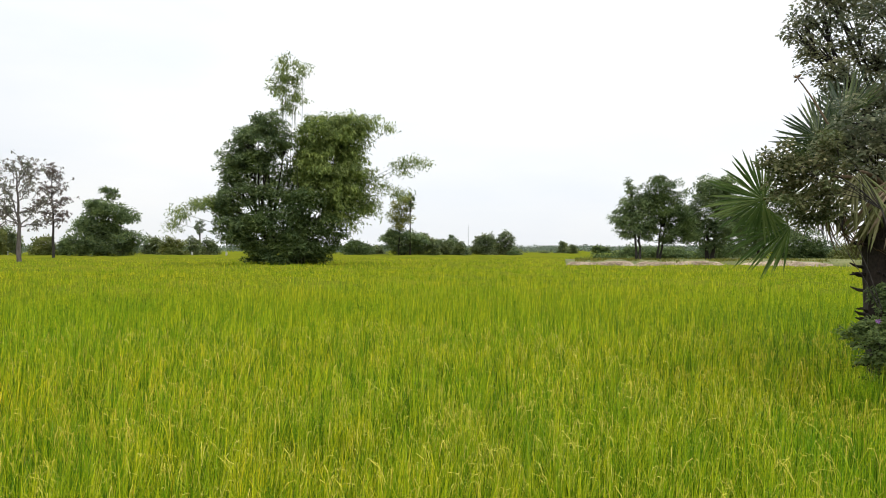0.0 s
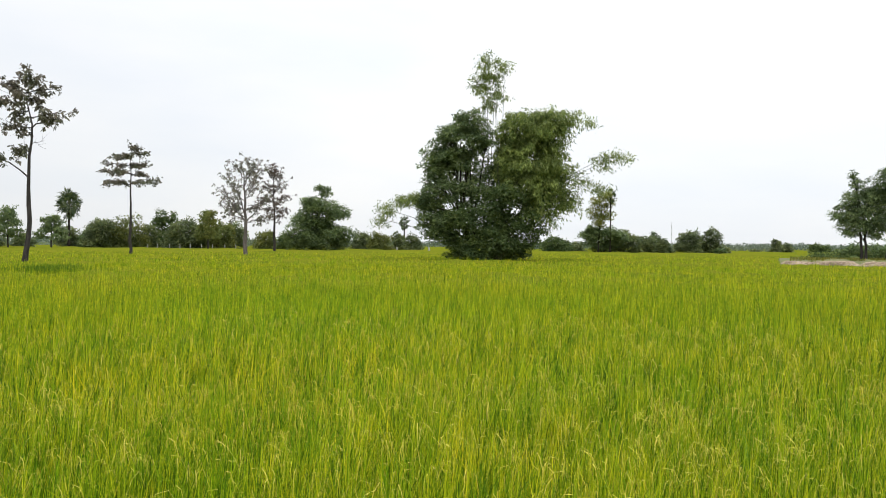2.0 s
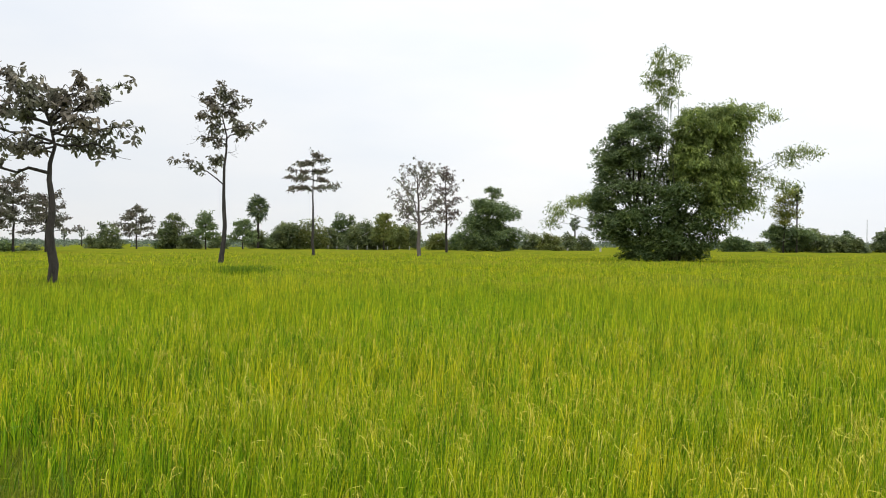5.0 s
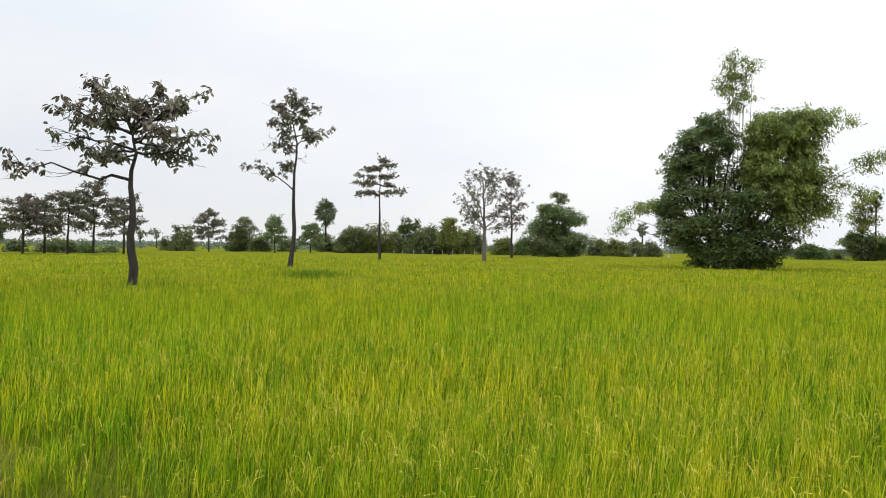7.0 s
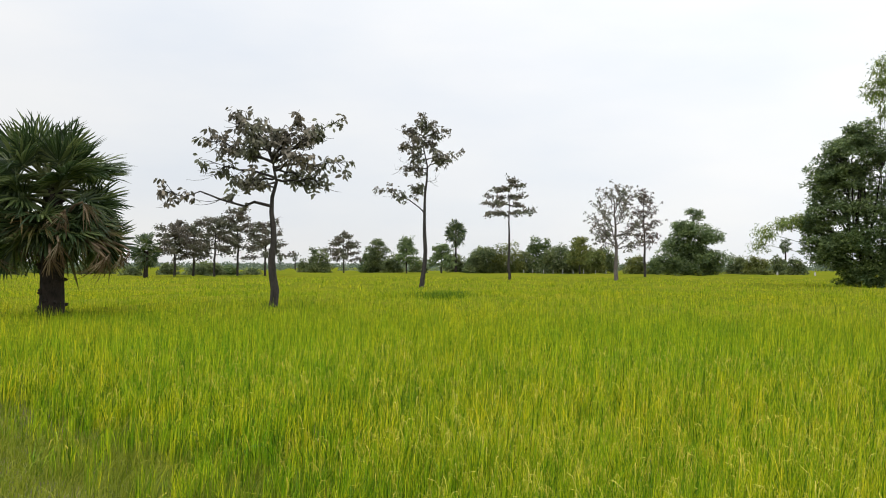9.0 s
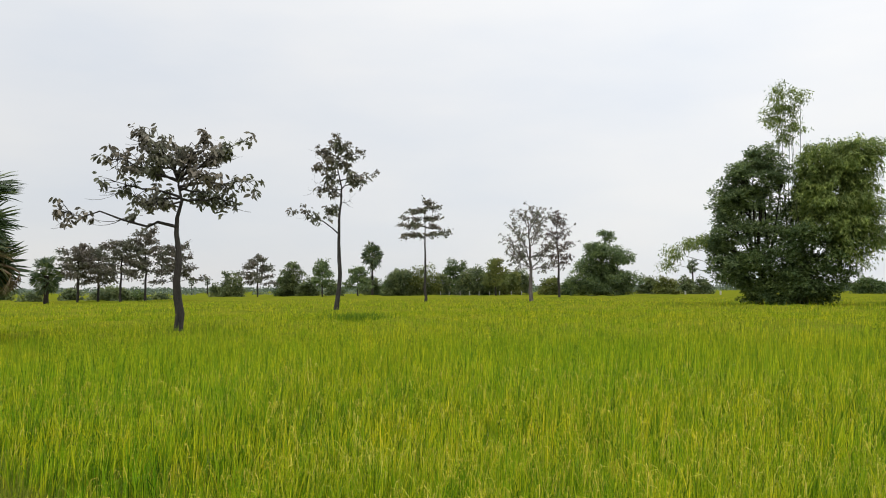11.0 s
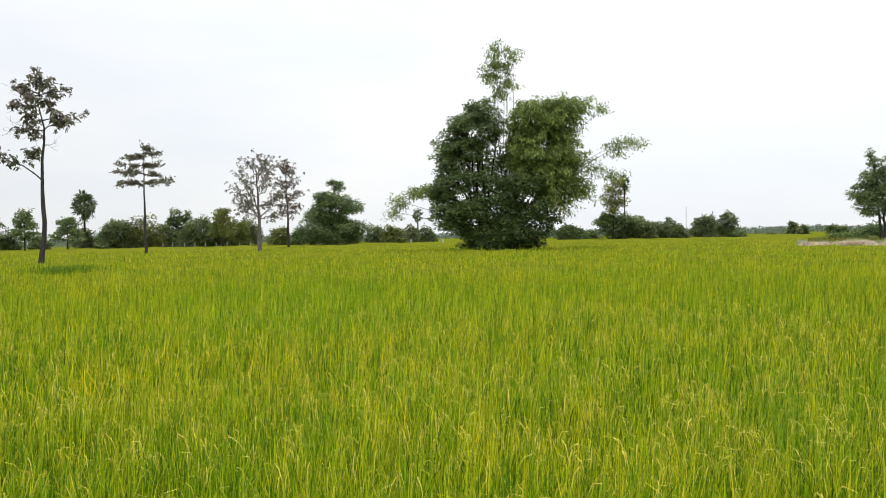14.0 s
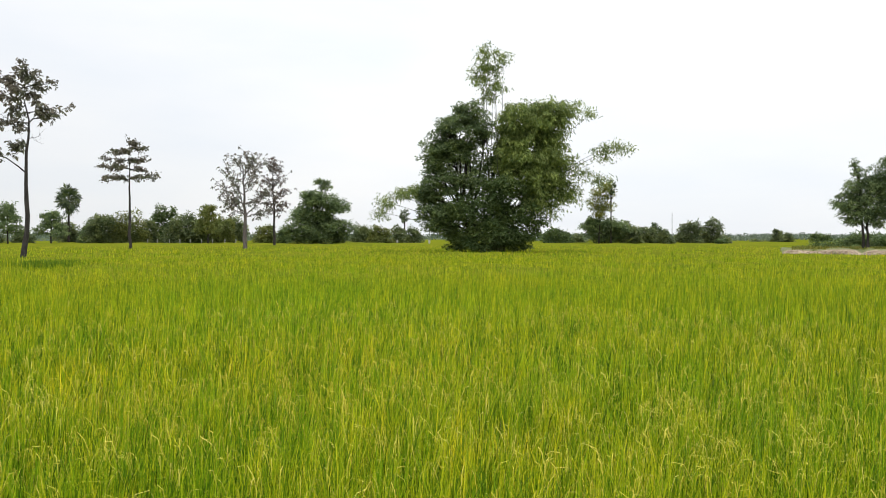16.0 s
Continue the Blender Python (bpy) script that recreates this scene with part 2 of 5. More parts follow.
class Geo:
    """Collects triangles of one mesh."""

    def __init__(self):
        self.v, self.f, self.s, self.n = [], [], [], 0

    def add(self, v, f, slot=0):
        v, f = np.asarray(v, float).reshape(-1, 3), np.asarray(f, int).reshape(-1, 3)
        self.v.append(v)
        self.f.append(f + self.n)
        self.s.append(np.full(len(f), slot))
        self.n += len(v)

    def tube(self, pts, radii, sides=7, slot=0, rough=0.0, rng=None):
        pts, radii = np.asarray(pts, float), np.asarray(radii, float)
        k = len(pts)
        ang = np.linspace(0, 2 * np.pi, sides, endpoint=False)
        v = []
        for i in range(k):
            d = pts[min(i + 1, k - 1)] - pts[max(i - 1, 0)]
            d = d / (np.linalg.norm(d) + 1e-9)
            a = np.cross(d, (0.31, 0.95, 0.05) if abs(d[1]) < 0.9 else (1, 0, 0))
            a /= np.linalg.norm(a)
            b = np.cross(d, a)
            r = radii[i] * (1 + (rng.normal(0, rough, sides) if rough else 0))
            v.append(pts[i] + np.outer(np.cos(ang) * r, a) + np.outer(np.sin(ang) * r, b))
        v = np.vstack(v + [pts[-1:]])
        f = []
        for i in range(k - 1):
            for j in range(sides):
                p, q = i * sides + j, i * sides + (j + 1) % sides
                f += [(p, q, q + sides), (p, q + sides, p + sides)]
        f += [((k - 1) * sides + j, (k - 1) * sides + (j + 1) % sides, k * sides) for j in range(sides)]
        self.add(v, f, slot)

    def leaves(self, at, way, length, width, rng, slot=0, fold=0.15, face=None):
        """One folded, pointed leaf at every place, towards way; face: the way its upper side looks."""
        at, way = np.asarray(at), np.asarray(way)
        n = len(at)
        if not n:
            return
        way = way / (np.linalg.norm(way, axis=1)[:, None] + 1e-9)
        side = np.cross(way, rng.normal(size=(n, 3)) if face is None else face)
        side /= np.linalg.norm(side, axis=1)[:, None] + 1e-9
        up = np.cross(side, way)
        L = (length * rng.uniform(0.65, 1.25, n))[:, None]
        W = (width * rng.uniform(0.7, 1.25, n))[:, None] / 2
        mid = at + way * L * 0.45
        v = np.stack([at, mid + side * W + up * W * fold * 2, at + way * L, mid - side * W + up * W * fold * 2], 1).reshape(-1, 3)
        b = np.arange(n)[:, None] * 4
        self.add(v, np.hstack([b, b + 1, b + 2, b, b + 2, b + 3]).reshape(-1, 3), slot)

    def ovals(self, at, way, length, width, rng, slot=0):
        """One broad rounded leaf at every place."""
        at, way = np.asarray(at), np.asarray(way)
        n = len(at)
        way = way / (np.linalg.norm(way, axis=1)[:, None] + 1e-9)
        side = np.cross(way, rng.normal(size=(n, 3)))
        side /= np.linalg.norm(side, axis=1)[:, None] + 1e-9
        L = (length * rng.uniform(0.7, 1.2, n))[:, None]
        W = (width * rng.uniform(0.75, 1.2, n))[:, None] / 2
        sag = np.array((0, 0, -0.08)) * L
        v = np.stack([at, at + way * L * 0.3 + side * W * 0.8, at + way * L * 0.68 + side * W + sag, at + way * L + sag * 2, at + way * L * 0.68 - side * W + sag, at + way * L * 0.3 - side * W * 0.8], 1).reshape(-1, 3)
        f = np.array([(0, 1, 5), (1, 2, 4), (1, 4, 5), (2, 3, 4)])
        self.add(v, (np.arange(n)[:, None, None] * 6 + f[None]).reshape(-1, 3), slot)

    def mesh(self, name, mats, smooth=False):
        return np_mesh(name, np.vstack(self.v), np.vstack(self.f), mats, np.concatenate(self.s), smooth)


def part(name, me, parent, label=""):
    ob = new(name, me)
    ob.parent = parent
    if label:
        ob["label"] = label
    return ob


def thing(name, at, label, category, group="", kind="", turn=None, z=0.0):
    """An Empty at the thing's base; by default its x axis runs across the line of sight from the path's start."""
    ob = tagged(new(name), label, category, group, kind)
    ob.empty_display_size = 0.2
    ob.location = (at[0], at[1], z)
    ob.rotation_euler = (0, 0, math.atan2(-at[0], at[1]) if turn is None else turn)
    return ob


def bend(p, q, lift, k=6):
    """A bowed limb from p to q."""
    p, q = np.asarray(p, float), np.asarray(q, float)
    s = np.linspace(0, 1, k)[:, None]
    return p + (q - p) * s + np.array([[0, 0, lift]]) * (s * (1 - s)) * 4


def sphere_dirs(n, rng):
    u = rng.normal(size=(n, 3))
    return u / np.linalg.norm(u, axis=1)[:, None]


def lumps(u, seed):
    """A lobed radius for directions u."""
    s = seed * 1.7
    return 1 + 0.16 * np.sin(u[:, 0] * 5 + s) * np.sin(u[:, 1] * 4.3 + s * 2) + 0.14 * np.sin(u[:, 2] * 6 + s * 3 + u[:, 0] * 3)


def pad(g, c, q, flat, length, width, cover, rng, droop=0.3):
    """One bough's dome of leaves: closed and lit above, open and dark below."""
    n = max(5, int(5.0 * q * q * cover / (0.5 * length * width)))
    u = sphere_dirs(n, rng)
    u[:, 2] = np.where(u[:, 2] < -0.25, -u[:, 2], u[:, 2])
    at = np.asarray(c) + u * (rng.uniform(0.62, 1.06, n) * lumps(u, rng.uniform(0, 9)))[:, None] * (q, q, q * flat)
    way = u * (1, 1, 0.35) + rng.normal(0, 0.45, (n, 3)) + (0, 0, -droop)
    g.leaves(at, way, length, width, rng, face=u * 0.7 + (0, 0, 0.9) + rng.normal(0, 0.4, (n, 3)))


# ---- trees of leafy lobes ----
def leafy_tree(name, at, blobs, label, category, leaf, bark, length, width, cover, seed, stem=0.25, stems=1, fork=0.35,
               droop=0.3, deep=1.0, group="", z=0.0, lean=0.0, swell=1.0, size=0.42, flat=0.82, gap=2.4):
    """A tree whose crown is made of lobes (across, away, up, half width, half height), each of them a cluster of leafy boughs."""
    rng = np.random.default_rng(seed)
    root = thing(name, at, label, category, group, z=z)
    wood, crown = Geo(), Geo()
    top = max(b[2] for b in blobs) - z
    mid = np.average([b[0] for b in blobs], weights=[b[3] for b in blobs])
    foot = [(lean * rng.normal() + (i - (stems - 1) / 2) * stem * 2.5, rng.normal(0, stem), -0.1) for i in range(stems)]
    tips = []
    for f in foot:
        tip = (mid * 0.5 + f[0] * 1.6, f[1], top * fork + 0.3 * rng.random())
        tips.append(tip)
        line = bend(f, tip, 0, 6) + np.vstack([[0, 0, 0], rng.normal(0, stem * 0.3, (4, 3)) * (1, 1, 0), [0, 0, 0]])
        wood.tube(line, np.linspace(stem * 1.15, stem * 0.7, 6) * (1.25, 1, 1, 1, 1, 1), 8, 0, 0.05, rng)
    lobes = [(np.array((x, y + rng.normal(0, 0.25) * rx * deep, h - z)), np.array((rx, rx * deep, rz)) * swell) for x, y, h, rx, rz in blobs]
    for i, (mid_at, half) in enumerate(lobes):
        src = tips[i % len(tips)]
        src = np.array(src) if mid_at[2] > src[2] else np.array((src[0], src[1], max(mid_at[2] * 0.6, 0.2)))
        wood.tube(bend(src, mid_at, -0.05 * mid_at[2] + 0.3, 5), np.linspace(stem * 0.5, stem * 0.1, 5), 5)
        q = half.prod() ** (1 / 3) * size
        count = int(np.clip(4.2 * (half[0] * half[1] + half[0] * half[2] + half[1] * half[2]) / (gap * q * q), 6, 40))
        u = sphere_dirs(count, rng)
        for c in mid_at + u * (lumps(u, rng.uniform(0, 9)) * rng.uniform(0.5, 0.95, count))[:, None] * half:
            # boughs in the heart of a neighbouring lobe get no light and bear no leaves
            if any(k != i and (((c - m) / (0.62 * r)) ** 2).sum() < 1 for k, (m, r) in enumerate(lobes)):
                continue
            if rng.random() < 0.35:
                wood.tube(bend(mid_at * 0.8 + src * 0.2, c, 0.1, 4), np.linspace(stem * 0.16, stem * 0.04, 4), 4)
            pad(crown, c, q * rng.uniform(0.6, 1.3), flat, length, width, cover, rng, droop)
    part("trunk", wood.mesh("trunk", [bark], True), root)
    part("crown", crown.mesh("crown", [leaf]), root)
    return root


# ---- open trees with single limbs ----
def limbed_tree(name, at, limbs, label, category, leaf, bark, seed, stem, top, length, width, twigs=9, per=7, twig=0.7, lift=0.1,
                droop=0.6, bow=0.0, group="", flat=1.0, reach=0.92, whorl=False):
    """A thin-crowned tree. Limbs: start across and up, end across and up, depth, leafy (1) or bare (0)."""
    rng = np.random.default_rng(seed)
    root = thing(name, at, label, category, group)
    wood, crown = Geo(), Geo()
    hs = np.linspace(0, 1, 12)
    order = sorted({(l[1], l[0]) for l in limbs})
    zs, xs = np.array([0.0] + [o[0] for o in order] + [top]), np.array([0.0] + [o[1] for o in order] + [order[-1][1]])
    line = np.stack([np.interp(hs * top, zs, xs) + bow * np.sin(hs * 3.1) * 0.6 + abs(bow) * 0.35 * np.sin(hs * 11 + seed) + rng.normal(0, stem * 0.2, 12) * (hs > 0.05), rng.normal(0, stem * 0.25, 12), hs * top - 0.1 * (hs == 0)], 1)
    wood.tube(line, stem * (1.0 - 0.88 * hs ** 1.2) * np.where(hs == 0, 1.3, 1), 9, 0, 0.05, rng)
    bole = wood
    for x0, z0, x1, z1, dep, leafy in limbs:
        start = np.array((np.interp(z0, line[:, 2], line[:, 0]), 0, z0))
        end = start + (np.array((x1, dep, z1)) - start) * reach
        size = np.linalg.norm(end - start)
        if not group:
            wood, crown = Geo(), Geo()
        path = bend(start, end, lift * size * rng.uniform(0.4, 1.3) * (1 if z1 > z0 - 0.2 else 0.4), 7)
        path[1:-1] += rng.normal(0, 0.035 * size, (5, 3))
        r0 = stem * (0.22 + 0.05 * size / max(top, 1) * 4) * (1 if leafy else 0.55)
        wood.tube(path, np.linspace(r0, r0 * 0.18, 7), 6)
        for k in range(twigs if leafy else 5):
            s = rng.uniform(0.3, 1.0) if k else 1.0
            i = min(int(s * 6), 5)
            p = path[i] + (path[i + 1] - path[i]) * (s * 6 - i)
            d = (end - start) / size * 0.6 + rng.normal(0, 0.65, 3) * (1, 1, 0.95 * flat) + (0, 0, 0.1 * flat)
            e = p + d * twig * rng.uniform(0.5, 1.2)
            wood.tube(bend(p, e, 0.05, 4), np.linspace(r0 * 0.3, r0 * 0.08, 4), 4)
            if leafy and whorl:
                a = rng.uniform(0, 2 * np.pi, per)
                g = np.stack([np.cos(a), np.sin(a), rng.uniform(-1.5, 0.25, per)], 1)
                crown.ovals(e + rng.normal(0, 0.09, (per, 3)), g, length, width, rng)
            elif leafy:
                c = p + (e - p) * rng.uniform(0.35, 1.1, per)[:, None] + rng.normal(0, length * 0.5, (per, 3)) * (1, 1, 0.7 * flat)
                g = rng.normal(0, 0.7, (per, 3)) + (0, 0, -droop)
                crown.leaves(c, g, length, width, rng)
        if whorl:
            for k in range(4):
                p = path[rng.integers(2, 6)]
                d = np.array((np.sign(x1 - x0) * rng.uniform(0.3, 1), rng.normal(0, 0.6), rng.uniform(-0.5, 0.25)))
                wood.tube(bend(p, p + d / np.linalg.norm(d) * rng.uniform(0.6, 1.5), -0.12, 5), np.linspace(r0 * 0.22, 0.006, 5), 4)
        if not group:
            limb = part("limb", wood.mesh("limb", [bark], True), root)
            if leafy:
                part("leaves", crown.mesh("leaves", [leaf]), limb)
    part("trunk", bole.mesh("trunk", [bark], True), root)
    if group:
        part("crown", crown.mesh("crown", [leaf]), root)
    return root


# ---- fan palms ----
def fan_mesh(name, mat, radius, seed, spread=118, ribs=34, droop=0.25, split=0.55, ragged=0.1, fold=1.0, cup=0.25):
    """A pleated palm fan, its hub at the origin, lying along +x and facing +z; each finger ends in a drooping point."""
    rng = np.random.default_rng(seed)
    g = Geo()
    step = radians(2 * spread) / ribs
    for i in range(ribs):
        a = radians(-spread) + (i + 0.5) * step
        R = radius * (0.72 + 0.28 * math.cos(a * 0.75)) * rng.uniform(1 - ragged, 1 + ragged * 0.5)
        tw = rng.normal(0, 0.05) + rng.normal(0, 0.25) * ragged
        drop = droop * rng.uniform(0.5, 1.6)

        def pt(r, da, lift=0.0):
            q = r / radius
            return (r * math.cos(a + da + tw * q), r * math.sin(a + da + tw * q), cup * radius * abs(math.sin(a)) * q * 0.6 - drop * radius * q ** 2.5 + lift)
        w = step / 2
        r1, r2 = R * split, R * 0.82
        h = r1 * w * 0.7 * fold
        v = [(0, 0, 0), pt(r1, -w), pt(r1, 0, h), pt(r1, w), pt(r2, -w * 0.45), pt(r2, 0, h * 0.6), pt(r2, w * 0.45), pt(R, 0)]
        g.add(v, [(0, 1, 2), (0, 2, 3), (1, 4, 5), (1, 5, 2), (2, 5, 6), (2, 6, 3), (4, 7, 5), (5, 7, 6)])
    return g.mesh(name, [mat])


def stalk_mesh(length, r, mat, sag=0.08):
    """A leaf stalk that ends at the origin and runs back along -x."""
    g = Geo()
    g.tube(bend((-length, 0, 0), (0, 0, 0), sag * length, 6), np.linspace(r * 1.7, r * 0.7, 6), 6)
    return g.mesh("petiole", [mat], True)


def frond(parent, hub, turn, rise, stalk_len, fan, stalk, roll=0.0, bow=20, label=""):
    """One leaf: the fan at the end of its stalk, and the stalk as its part."""
    ob = part("frond", fan, parent, label)
    m = Matrix.Rotation(turn, 4, "Z") @ Matrix.Rotation(-rise, 4, "Y") @ Matrix.Translation((stalk_len, 0, 0)) @ Matrix.Rotation(roll, 4, "X")
    ob.matrix_local = Matrix.Translation(hub) @ m @ Matrix.Rotation(radians(bow), 4, "Y")
    st = part("petiole", stalk, ob)
    st.matrix_local = Matrix.Rotation(radians(-bow), 4, "Y")
    return ob


def frond_to(parent, hub, end, fan, stalk, roll, bow, label=""):
    """A leaf whose stalk runs from hub to end."""
    d = np.subtract(end, hub)
    size = float(np.linalg.norm(d))
    return frond(parent, hub, math.atan2(d[1], d[0]), math.asin(d[2] / size), size, fan, stalk, radians(roll), bow, label)


def palm_trunk(line, radii, seed, stubs, stub_len, mat):
    rng = np.random.default_rng(seed)
    g = Geo()
    line = np.asarray(line, float)
    g.tube(line, radii, 12, 0, 0.06, rng)
    for k in range(stubs):
        s = rng.uniform(0.05, 1)
        i = min(int(s * (len(line) - 1)), len(line) - 2)
        q = s * (len(line) - 1) - i
        p = line[i] + (line[i + 1] - line[i]) * q
        r = radii[i] + (radii[i + 1] - radii[i]) * q
        a = k * 2.4 + rng.normal(0, 0.2)
        o = np.array((math.cos(a), math.sin(a), 0))
        L = stub_len * rng.uniform(0.4, 1.3)
        k = r * (0.24 if stub_len < 0.125 else 0.085)
        g.tube([p + o * r * 0.7, p + o * (r + L * 0.5) + (0, 0, L * 0.15), p + o * (r + L) + (0, 0, L * rng.uniform(-0.1, 0.5))], [k, k * 0.6, k * 0.25], 5)
    return g.mesh("trunk", [mat], False)


def plain_palm(at, height, crown_r, label, seed, group="", trunk=0.2, fronds=26, low=-0.9, tilt=0.0, ball=1.0):
    """A tall sugar palm seen from far: a bare trunk and a round head of fans."""
    rng = np.random.default_rng(seed)
    root = thing("sugar_palm", at, label, "palm tree", group)
    fan, st = FAR_FANS[seed % 2], FAR_STALK
    hub = (tilt, 0, height - crown_r * 1.05)
    part("trunk", palm_trunk([(0, 0, -0.1), (tilt * 0.3, 0, hub[2] * 0.3), (tilt * 0.7, 0, hub[2] * 0.7), hub], [trunk * 1.3, trunk, trunk * 0.9, trunk * 1.1], seed, 6, 0.1, PALMBARK), root)
    k = crown_r / 1.75
    for i in range(fronds):
        s = (i + 0.5) / fronds
        ob = frond(root, (hub[0], hub[1], hub[2] + (s - 0.5) * 1.2 * k), i * 2.4 + rng.normal(0, 0.2), math.asin(max(-1, min(1, low + (0.98 - low) * s))), (0.8 if i % 4 else 0.3) * k, fan, st, rng.normal(0, 1.0), rng.uniform(-25, 15))
        ob.scale = (k * 0.95, k * 0.95, k * 0.95)
    return root


# ---- ground ----
def verge_rise(x, y):
    """The field is level; towards the farm track that the camera stands on, the earth rises."""
    s = y + 0.22 * x - 2.6
    t = np.clip(-s / 2.6, 0, 1)
    return 0.58 * t * t * (3 - 2 * t)


def build_ground():
    ax = np.concatenate([[-4000, -1500, -500, -150, -60], np.arange(-30, 30.5, 1.0), [60, 150, 500, 1500, 4000]])
    X, Y = np.meshgrid(ax, ax)
    rng = np.random.default_rng(1)
    Z = verge_rise(X, Y) + rng.normal(0, 0.015, X.shape) * (np.hypot(X, Y) < 40)
    n = len(ax)
    i = (np.arange(n - 1)[:, None] * n + np.arange(n - 1)).ravel()[:, None]
    me = np_mesh("ground", np.stack([X.ravel(), Y.ravel(), Z.ravel()], 1), np.hstack([i, i + 1, i + n + 1, i, i + n + 1, i + n]).reshape(-1, 3), [SOIL], None, True)
    tagged(new("ground", me), "brown field soil under the rice and along the track", "ground", kind="structure")


def blade_set(rng, x, y, z0, height, width, lean, segs, wind=(0.25, 0.1), tip_bend=0.5):
    """Grass blades as tapering strips, bowed towards their lean."""
    n = len(x)
    a = rng.uniform(0, 2 * np.pi, n)
    ln = np.abs(rng.normal(0, lean, n))
    dx, dy = np.cos(a) * ln + wind[0] * lean, np.sin(a) * ln + wind[1] * lean
    face = rng.uniform(0, np.pi, n)
    wx, wy = np.cos(face) * width / 2, np.sin(face) * width / 2
    h = height
    rows = []
    for k in range(segs + 1):
        s = k / segs
        bx = x + dx * h * (0.35 * s + 0.65 * s ** 2.2)
        by = y + dy * h * (0.35 * s + 0.65 * s ** 2.2)
        bz = z0 + h * (s - tip_bend * np.hypot(dx, dy) * s ** 3 * 0.6)
        t = 1.0 if s < 0.55 else max(0.0, (1 - s) / 0.45)
        if k < segs:
            rows += [np.stack([bx - wx * t, by - wy * t, bz], 1), np.stack([bx + wx * t, by + wy * t, bz], 1)]
        else:
            rows.append(np.stack([bx, by, bz], 1))
    m = len(rows)
    v = np.stack(rows, 1).reshape(-1, 3)
    f = []
    for k in range(segs - 1):
        b = 2 * k
        f += [(b, b + 1, b + 3), (b, b + 3, b + 2)]
    f.append((2 * segs - 2, 2 * segs - 1, 2 * segs))
    f = (np.arange(n)[:, None, None] * m + np.array(f)[None]).reshape(-1, 3)
    return v, f


def field_edge(x, y):
    """How far inside the rice field a place lies."""
    return y + 0.22 * x - 2.5 + 0.35 * np.sin(x * 1.3) * np.sin(x * 0.6 + 1) - 1.0 * np.clip((-x - 2.6) / 2.5, 0, 1) * np.clip((11.5 + x) / 3, 0, 1)


def ring(rng, r0, r1, per_m2, lo=-40, hi=76):
    n = int((hi - lo) / 360 * math.pi * (r1 * r1 - r0 * r0) * per_m2)
    r = np.sqrt(rng.uniform(r0 * r0, r1 * r1, n))
    a = np.radians(rng.uniform(lo, hi, n))
    return -r * np.sin(a), r * np.cos(a)


def crop_height(x, y):
    """The crop's height: gentle swells and thin places."""
    return 0.86 + 0.05 * np.sin(x * 0.31 + 1) * np.sin(y * 0.27) + 0.04 * np.sin(x * 1.1 + y * 0.7) + 0.03 * np.sin(x * 2.3 - y * 1.9)


